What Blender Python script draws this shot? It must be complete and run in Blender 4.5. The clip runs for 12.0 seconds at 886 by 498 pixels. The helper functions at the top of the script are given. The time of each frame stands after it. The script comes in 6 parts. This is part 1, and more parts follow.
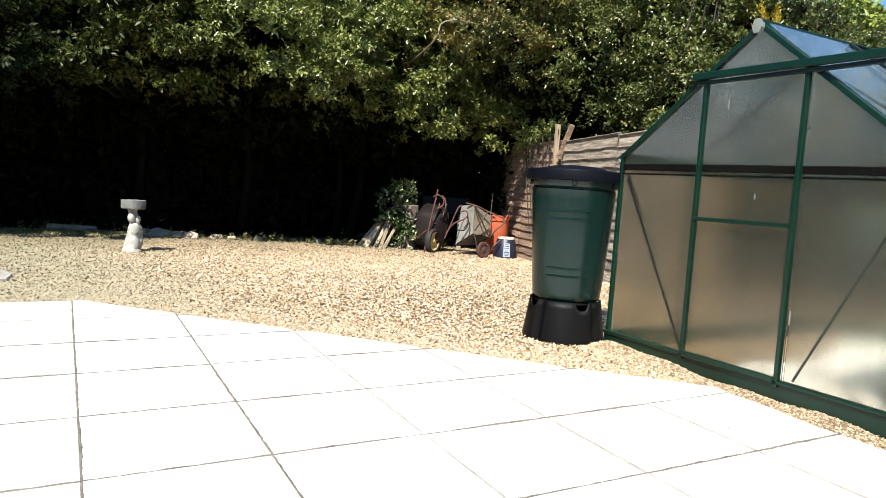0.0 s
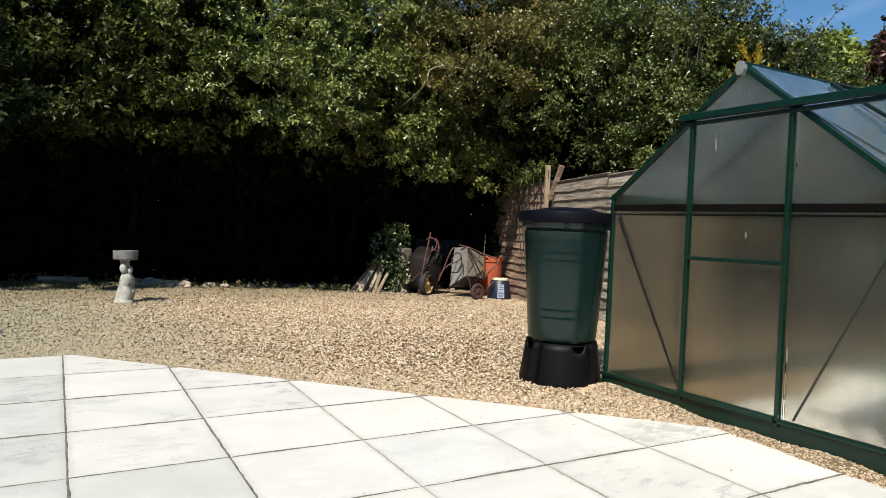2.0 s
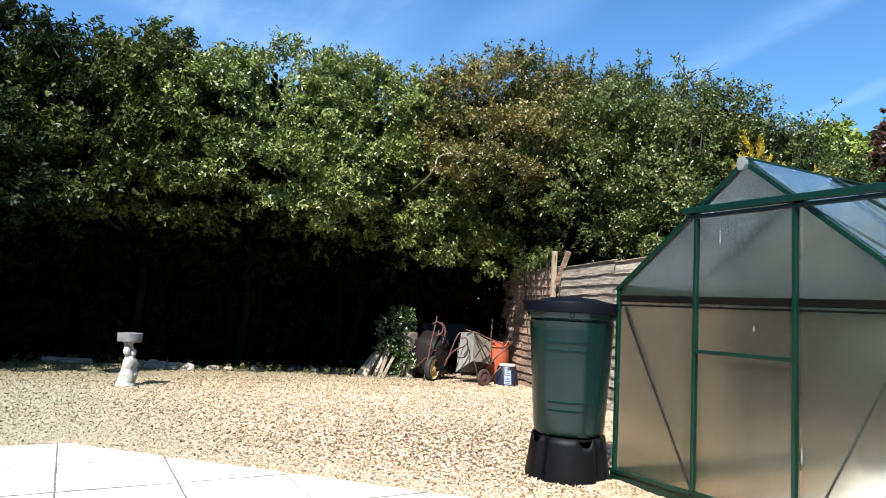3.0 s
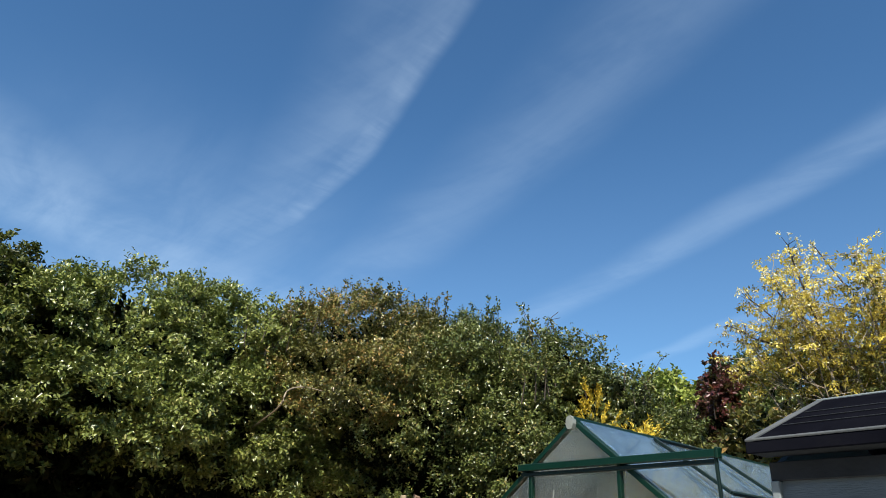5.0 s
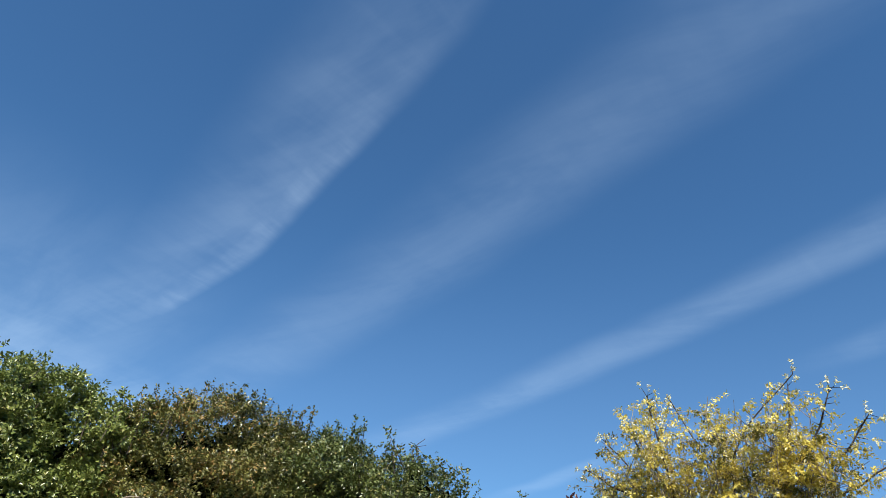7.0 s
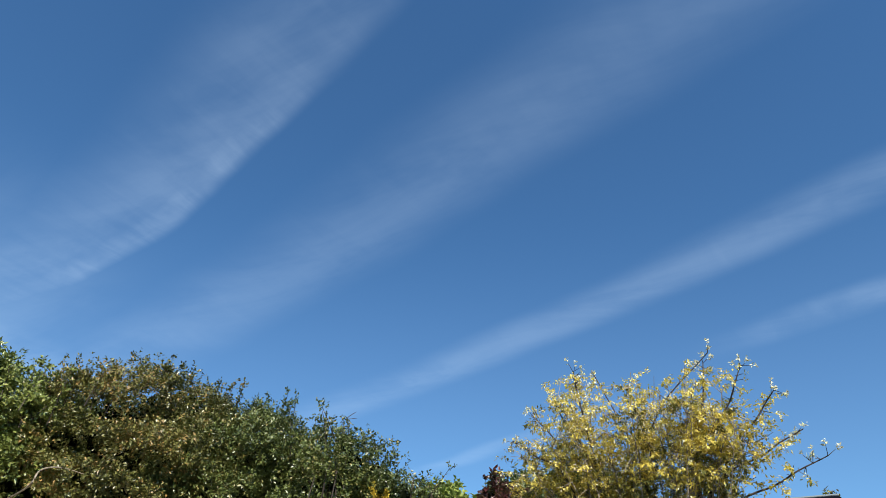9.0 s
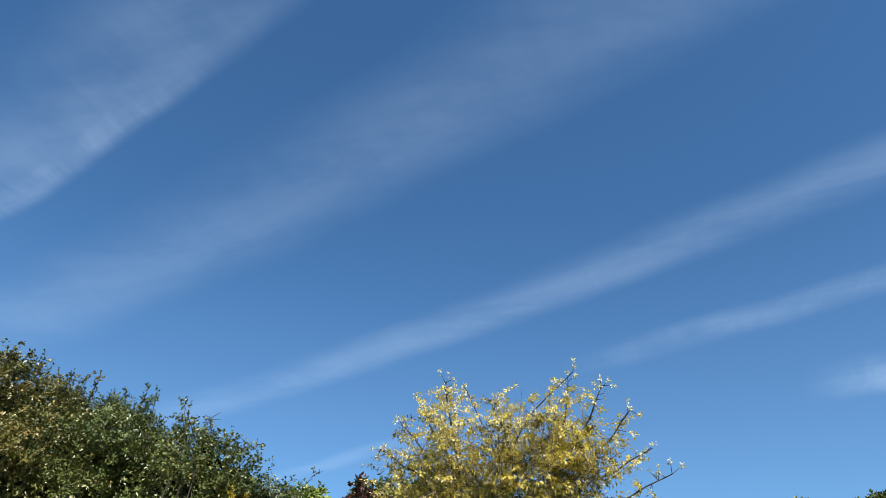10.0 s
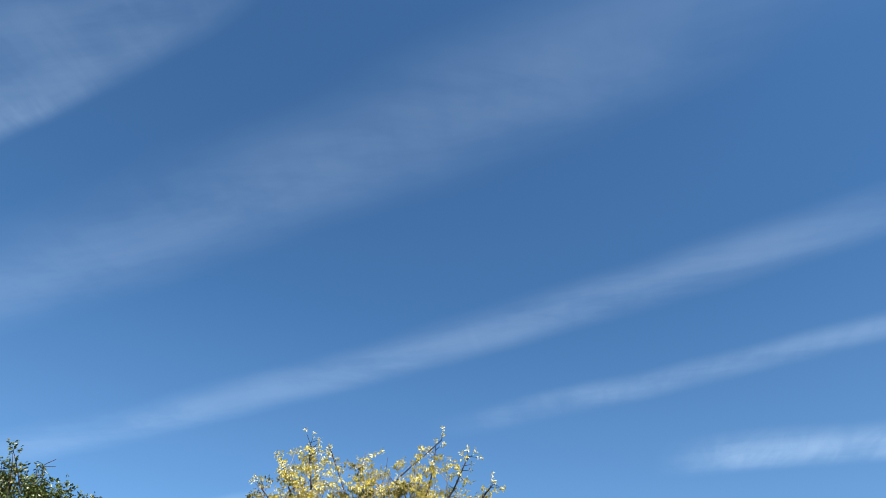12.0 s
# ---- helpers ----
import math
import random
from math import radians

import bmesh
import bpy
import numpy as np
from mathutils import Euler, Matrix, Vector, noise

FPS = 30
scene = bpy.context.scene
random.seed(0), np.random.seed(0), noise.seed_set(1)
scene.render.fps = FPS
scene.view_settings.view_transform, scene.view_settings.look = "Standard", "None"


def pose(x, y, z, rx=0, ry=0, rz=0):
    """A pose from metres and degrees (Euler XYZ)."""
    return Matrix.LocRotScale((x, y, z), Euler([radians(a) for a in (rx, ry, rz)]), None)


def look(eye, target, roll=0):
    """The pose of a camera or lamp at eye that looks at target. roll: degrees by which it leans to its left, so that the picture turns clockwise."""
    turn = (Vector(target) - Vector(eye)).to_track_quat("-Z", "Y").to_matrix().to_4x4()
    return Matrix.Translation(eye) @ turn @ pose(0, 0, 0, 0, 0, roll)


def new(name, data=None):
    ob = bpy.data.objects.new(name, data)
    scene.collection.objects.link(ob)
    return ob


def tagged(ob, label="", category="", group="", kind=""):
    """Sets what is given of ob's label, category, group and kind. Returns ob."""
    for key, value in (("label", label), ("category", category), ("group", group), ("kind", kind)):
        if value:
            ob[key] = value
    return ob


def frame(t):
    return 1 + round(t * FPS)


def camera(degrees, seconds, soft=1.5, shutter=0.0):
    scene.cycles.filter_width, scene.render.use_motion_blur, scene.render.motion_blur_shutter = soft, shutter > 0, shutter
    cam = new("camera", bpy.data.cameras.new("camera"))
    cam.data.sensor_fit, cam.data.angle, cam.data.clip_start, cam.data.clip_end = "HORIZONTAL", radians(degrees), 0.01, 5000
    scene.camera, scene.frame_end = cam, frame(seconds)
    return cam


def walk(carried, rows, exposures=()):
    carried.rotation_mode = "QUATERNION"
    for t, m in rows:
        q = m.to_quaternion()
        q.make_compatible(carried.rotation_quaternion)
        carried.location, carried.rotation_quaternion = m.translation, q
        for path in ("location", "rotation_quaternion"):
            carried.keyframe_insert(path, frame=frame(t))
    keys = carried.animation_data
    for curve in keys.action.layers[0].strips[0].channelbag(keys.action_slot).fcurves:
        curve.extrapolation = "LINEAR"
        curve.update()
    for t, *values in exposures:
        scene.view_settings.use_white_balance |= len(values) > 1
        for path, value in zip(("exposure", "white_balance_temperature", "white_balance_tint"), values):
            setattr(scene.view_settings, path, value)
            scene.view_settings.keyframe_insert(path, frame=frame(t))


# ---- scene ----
cam = camera(65.0, 12.0, soft=0.55)
PATH = [
    (0, (-0.068, -4.173, 0.945), (0.893, -2.426, 0.784), 3.8),
    (0.5, (-0.071, -4.164, 0.947), (0.858, -2.402, 0.766), 2.5),
    (1, (-0.073, -4.164, 0.950), (0.853, -2.400, 0.777), 2.1),
    (1.5, (-0.073, -4.166, 0.957), (0.842, -2.393, 0.829), 2.8),
    (2, (-0.065, -4.166, 0.971), (0.909, -2.420, 0.928), 2.4),
    (2.5, (-0.067, -4.171, 0.990), (0.944, -2.448, 1.077), 3.1),
    (3, (-0.039, -4.164, 1.023), (0.901, -2.408, 1.211), 3.0),
    (3.5, (-0.026, -4.190, 1.031), (1.088, -2.607, 1.532), 4.4),
    (3.7, (-0.043, -4.199, 1.075), (1.027, -2.607, 1.640), 4.2),
    (5.3, (0.061, -4.265, 1.168), (1.205, -2.877, 2.043), 3.0),
    (5.5, (0.060, -4.271, 1.179), (1.188, -2.893, 2.089), 3.6),
    (6, (0.050, -4.267, 1.178), (1.229, -3.011, 2.194), 4.2),
    (6.5, (0.054, -4.279, 1.192), (1.257, -3.094, 2.263), 4.9),
    (7, (0.044, -4.278, 1.190), (1.280, -3.195, 2.328), 5.5),
    (7.2, (0.036, -4.268, 1.188), (1.288, -3.203, 2.328), 4.3),
    (8.8, (-0.111, -4.197, 1.085), (1.292, -3.306, 2.198), 2.3),
    (9, (-0.125, -4.193, 1.074), (1.264, -3.268, 2.176), 3.2),
    (9.5, (-0.141, -4.207, 1.073), (1.331, -3.419, 2.173), 2.5),
    (10, (-0.133, -4.219, 1.095), (1.395, -3.590, 2.222), 1.7),
    (10.5, (-0.134, -4.225, 1.120), (1.410, -3.680, 2.269), -0.1),
    (11, (-0.130, -4.230, 1.156), (1.436, -3.797, 2.323), -0.1),
    (11.5, (-0.114, -4.249, 1.193), (1.440, -3.911, 2.406), -0.3),
    (12, (-0.112, -4.262, 1.214), (1.416, -3.964, 2.469), 0.8),
]
# seconds, stops, kelvin, tint: the clip's camera closes down, then cools and warms its picture as it rises
EXPOSURES = [
    (0, 1.0, 6500, 10), (0.5, 0.55, 6500, 10), (1.0, 0.28, 6550, 10), (1.5, 0.12, 6600, 10), (2.0, 0.29, 6550, 10), (2.5, 0.72, 6250, 10), (3.0, 1.08, 6080, 10),
    (3.5, 1.40, 6500, 10), (3.7, 1.40, 6550, 10), (5.3, 0.66, 6800, 10), (6.0, 0.66, 6650, 10), (7.0, 0.66, 6500, 10), (9.5, 0.66, 6500, 10), (12, 0.74, 6500, 10),
]
walk(cam, [(t, look(eye, target, roll)) for t, eye, target, roll in PATH], EXPOSURES)

# ---------------------------------------------------------------- light
SUN_AZ, SUN_EL = 227.0, 48.0
sun_dir = Vector((math.sin(radians(SUN_AZ)) * math.cos(radians(SUN_EL)), math.cos(radians(SUN_AZ)) * math.cos(radians(SUN_EL)), math.sin(radians(SUN_EL))))
sun = new("sun", bpy.data.lights.new("sun", "SUN"))
sun.data.energy, sun.data.angle, sun.data.color = 5.0, radians(0.55), (1.0, 0.95, 0.86)
sun.matrix_world = look(sun_dir * 40, (0, 0, 0))


class Nodes:
    """A short way to write node trees."""

    def __init__(self, tree):
        self.tree = tree
        tree.nodes.clear()

    def add(self, kind, props=None, **values):
        node = self.tree.nodes.new(kind)
        props = props or {}
        if "operation" in props:
            node.operation = props["operation"]
        if "data_type" in props:
            node.data_type, node.blend_type = props["data_type"], props["blend_type"]
        if "interpolation_type" in props:
            node.interpolation_type = props["interpolation_type"]
        for key, value in values.items():
            self.put(node.inputs[int(key[1:]) if key[0] == "i" and key[1:].isdigit() else key.replace("_", " ")], value)
        return node

    def put(self, socket, value):
        if isinstance(value, bpy.types.NodeSocket):
            self.tree.links.new(value, socket)
        else:
            socket.default_value = value

    def math(self, op, a, b=0.0, c=0.0):
        return self.add("ShaderNodeMath", {"operation": op}, i0=a, i1=b, i2=c).outputs[0]

    def mix(self, fac, a, b, blend="MIX"):
        node = self.add("ShaderNodeMix", {"data_type": "RGBA", "blend_type": blend}, i0=fac)
        self.put(node.inputs[6], a)
        self.put(node.inputs[7], b)
        return node.outputs[2]

    def ramp(self, fac, low, high, a=0.0, b=1.0):
        return self.add("ShaderNodeMapRange", {"interpolation_type": "SMOOTHSTEP"}, i0=fac, i1=low, i2=high, i3=a, i4=b).outputs[0]

    def noise(self, where, scale, detail=4.0, rough=0.6, warp=0.0):
        return self.add("ShaderNodeTexNoise", None, Vector=where, Scale=scale, Detail=detail, Roughness=rough, Distortion=warp).outputs[0]


def rgb(*c):
    return (*c, 1.0)


def make_world():
    world = bpy.data.worlds.new("sky")
    world.use_nodes = True
    scene.world = world
    n = Nodes(world.node_tree)
    sky = n.add("ShaderNodeTexSky")
    sky.sky_type, sky.sun_disc, sky.sun_elevation, sky.sun_rotation = "NISHITA", False, radians(SUN_EL), radians(SUN_AZ)
    sky.air_density, sky.dust_density, sky.ozone_density = 1.0, 0.3, 2.2
    sky = sky.outputs[0]
    # high cirrus: bands on a level sheet far above
    coord = n.add("ShaderNodeTexCoord").outputs["Generated"]
    xyz = n.add("ShaderNodeSeparateXYZ", None, i0=coord).outputs
    up = n.math("MAXIMUM", xyz[2], 0.08)
    u, v = n.math("DIVIDE", xyz[0], up), n.math("DIVIDE", xyz[1], up)
    flat = n.add("ShaderNodeCombineXYZ", None, i0=u, i1=v).outputs[0]
    long_flat = n.add("ShaderNodeCombineXYZ", None, i0=n.math("MULTIPLY", u, 2.2), i1=n.math("MULTIPLY", v, 0.7)).outputs[0]
    soft = n.noise(long_flat, 2.3, 5, 0.6, 0.4)
    wisp = n.noise(n.add("ShaderNodeCombineXYZ", None, i0=n.math("MULTIPLY", u, 1.5), i1=n.math("MULTIPLY", v, 5.0)).outputs[0], 2.2, 4, 0.55, 0.6)
    wander = n.math("MULTIPLY", n.math("SUBTRACT", n.noise(flat, 1.6, 2, 0.5), 0.5), 0.10)
    spread = n.ramp(v, 1.0, 3.2, 1.0, 1.7)          # the bands fray out towards the horizon
    total = None
    # u = a + b v + c v^2, half-widths on the low and high side, reach in v, strength, share of ripples
    for a, b, c, w_low, w_high, v0, v1, v2, v3, power, ripple in CIRRUS:
        middle = n.math("ADD", n.math("MULTIPLY_ADD", n.math("MULTIPLY_ADD", v, c, b), v, a), wander)
        off = n.math("SUBTRACT", u, middle)
        side = n.math("GREATER_THAN", off, 0.0)
        width = n.math("MULTIPLY", n.math("MULTIPLY_ADD", side, w_high - w_low, w_low), spread)
        body = n.ramp(n.math("DIVIDE", n.math("ABSOLUTE", off), width), 1.0, 0.1)
        reach = n.math("MULTIPLY", n.ramp(v, v0, v1), n.ramp(v, v3, v2))
        grain = n.math("ADD", n.math("MULTIPLY", n.ramp(soft, 0.25, 0.7), 1.0 - ripple), n.math("MULTIPLY", n.ramp(wisp, 0.3, 0.72), ripple))
        band = n.math("MULTIPLY", n.math("MULTIPLY", n.math("MULTIPLY", body, reach), n.math("MULTIPLY_ADD", grain, 0.75, 0.25)), power)
        total = band if total is None else n.math("MAXIMUM", total, band)
    veil = n.math("MULTIPLY", n.ramp(xyz[2], 0.60, 0.2), 0.05)
    total = n.math("ADD", total, veil)
    clear = n.mix(1.0, sky, rgb(*CLEAR), "MULTIPLY")
    colour = n.mix(total, clear, rgb(*CLOUD))
    back = n.add("ShaderNodeBackground", None, Color=colour, Strength=SKY)
    n.add("ShaderNodeOutputWorld", None, Surface=back.outputs[0])


SKY, CLOUD, CLEAR = 0.073, (7.6, 9.7, 11.9), (0.59, 1.0, 1.26)
CIRRUS = [
    (0.295, 0.5355, -0.132, 0.27, 0.065, 0.2, 0.8, 2.3, 2.9, 0.135, 0.25),
    (0.320, 0.5355, -0.132, 0.085, 0.045, 0.55, 1.0, 1.7, 2.2, 0.19, 0.5),
    (0.79, 0.345, -0.045, 0.22, 0.19, -0.9, 0.1, 2.9, 4.6, 0.09, 0.15),
    (1.54, 0.36, -0.04, 0.15, 0.12, -1.2, -0.4, 1.6, 2.6, 0.125, 0.15),
    (2.02, 0.33, -0.02, 0.11, 0.13, -1.6, -0.7, 0.0, 0.5, 0.14, 0.3),
    (2.60, 0.06, 0.0, 0.26, 0.19, -2.6, -1.6, -0.65, -0.28, 0.24, 0.5),
    (2.17, 0.39, 0.0, 0.08, 0.10, 0.6, 1.2, 1.8, 2.5, 0.10, 0.1),
    (0.10, 0.25, 0.0, 0.55, 0.50, 1.3, 2.2, 4.5, 6.0, 0.11, 0.10),
    (-4.40, 1.9, 0.0, 0.40, 1.10, 1.2, 1.9, 3.2, 4.2, 0.20, 0.15),
]
make_world()


# ---------------------------------------------------------------- materials
def surface(name, dark, light, scale=3.0, fine=40.0, rough=0.8, bump=0.3, metal=0.0, vary=0.0, stretch=(1, 1, 1), spots=0.0, spot_colour=(0.1, 0.1, 0.09), coat=0.0, depth=0.01, spec=0.5):
    """A worn surface: broad stains between two colours, fine grain, a little relief, roughness that follows the grain."""
    m = bpy.data.materials.new(name)
    m.use_nodes = True
    n = Nodes(m.node_tree)
    where = n.add("ShaderNodeTexCoord").outputs["Object"]
    chance = n.add("ShaderNodeObjectInfo").outputs["Random"]
    moved = n.add("ShaderNodeVectorMath", {"operation": "MULTIPLY_ADD"}, i0=where, i1=stretch, i2=n.add("ShaderNodeCombineXYZ", None, i0=n.math("MULTIPLY", chance, 37.0), i1=n.math("MULTIPLY", chance, 11.0)).outputs[0]).outputs[0]
    broad, grain = n.noise(moved, scale, 5, 0.6, 0.3), n.noise(moved, fine, 3, 0.65)
    blend = n.math("ADD", n.math("MULTIPLY", n.ramp(broad, 0.3, 0.7), 0.65), n.math("MULTIPLY", grain, 0.35))
    colour = n.mix(blend, rgb(*dark), rgb(*light))
    if spots:
        mask = n.math("MULTIPLY", n.ramp(n.noise(moved, scale * 2.7, 6, 0.7, 0.8), 0.56, 0.68), spots)
        colour = n.mix(mask, colour, rgb(*spot_colour))
    if vary:
        value = n.math("ADD", n.math("MULTIPLY", chance, vary), 1.0 - vary / 2)
        hsv = n.add("ShaderNodeHueSaturation", None, Value=value, Color=colour)
        colour = hsv.outputs[0]
    relief = n.add("ShaderNodeBump", None, Strength=bump, Distance=depth, Height=n.math("ADD", grain, n.math("MULTIPLY", broad, 0.6))).outputs[0]
    shine = n.math("MULTIPLY_ADD", grain, 0.2, rough - 0.1)
    shader = n.add("ShaderNodeBsdfPrincipled", None, Base_Color=colour, Roughness=shine, Metallic=metal, Normal=relief, Coat_Weight=coat, Specular_IOR_Level=spec)
    n.add("ShaderNodeOutputMaterial", None, Surface=shader.outputs[0])
    return m


def leafy(name, dark, light, odd, share=0.12, gloss=0.36, through_light=0.2, spec=0.5, shine_through=(0.19, 0.23, 0.06)):
    """Leaves: a hue for each leaf, light passing through, a waxy top."""
    m = bpy.data.materials.new(name)
    m.use_nodes = True
    n = Nodes(m.node_tree)
    chance = n.add("ShaderNodeNewGeometry").outputs["Random Per Island"]
    where = n.add("ShaderNodeTexCoord").outputs["Object"]
    patch = n.noise(where, 0.8, 3, 0.6)
    blend = n.math("ADD", n.math("MULTIPLY", chance, 0.6), n.math("MULTIPLY", n.ramp(patch, 0.3, 0.7), 0.4))
    colour = n.mix(blend, rgb(*dark), rgb(*light))
    pick = n.math("LESS_THAN", n.math("FRACT", n.math("MULTIPLY", chance, 57.3)), n.math("MULTIPLY", n.ramp(patch, 0.35, 0.75), share * 2))
    colour = n.mix(pick, colour, rgb(*odd))
    body = n.add("ShaderNodeBsdfPrincipled", None, Base_Color=colour, Roughness=gloss, Specular_IOR_Level=spec)
    glow = n.add("ShaderNodeBsdfTranslucent", None, Color=n.mix(0.5, colour, rgb(*shine_through), "MIX"))
    both = n.add("ShaderNodeMixShader", None, i0=through_light, i1=body.outputs[0], i2=glow.outputs[0])
    n.add("ShaderNodeOutputMaterial", None, Surface=both.outputs[0])
    return m


def twin_wall(name, tint, milk, rough, glass):
    """Hollow polycarbonate sheet: light passes, forms behind it blur, the flutes show as faint upright lines."""
    m = bpy.data.materials.new(name)
    m.use_nodes = True
    n = Nodes(m.node_tree)
    where = n.add("ShaderNodeTexCoord").outputs["Object"]
    dirt = n.noise(where, 1.6, 5, 0.65, 0.4)
    milky = n.add("ShaderNodeMixShader", None, i0=0.5, i1=n.add("ShaderNodeBsdfDiffuse", None, Color=rgb(*tint)).outputs[0], i2=n.add("ShaderNodeBsdfTranslucent", None, Color=rgb(*tint)).outputs[0])
    clear = n.add("ShaderNodeBsdfPrincipled", None, Base_Color=rgb(*glass), Transmission_Weight=1.0, IOR=1.35, Roughness=rough)
    drip = n.noise(n.add("ShaderNodeVectorMath", {"operation": "MULTIPLY"}, i0=where, i1=(1.0, 1.0, 0.06)).outputs[0], 17.0, 4, 0.7)
    fac = n.math("MULTIPLY_ADD", n.math("ADD", n.math("MULTIPLY", dirt, 0.5), n.math("MULTIPLY", n.ramp(drip, 0.3, 0.75), 0.9)), milk, milk * 0.35)
    both = n.add("ShaderNodeMixShader", None, i0=fac, i1=clear.outputs[0], i2=milky.outputs[0])
    n.add("ShaderNodeOutputMaterial", None, Surface=both.outputs[0])
    return m


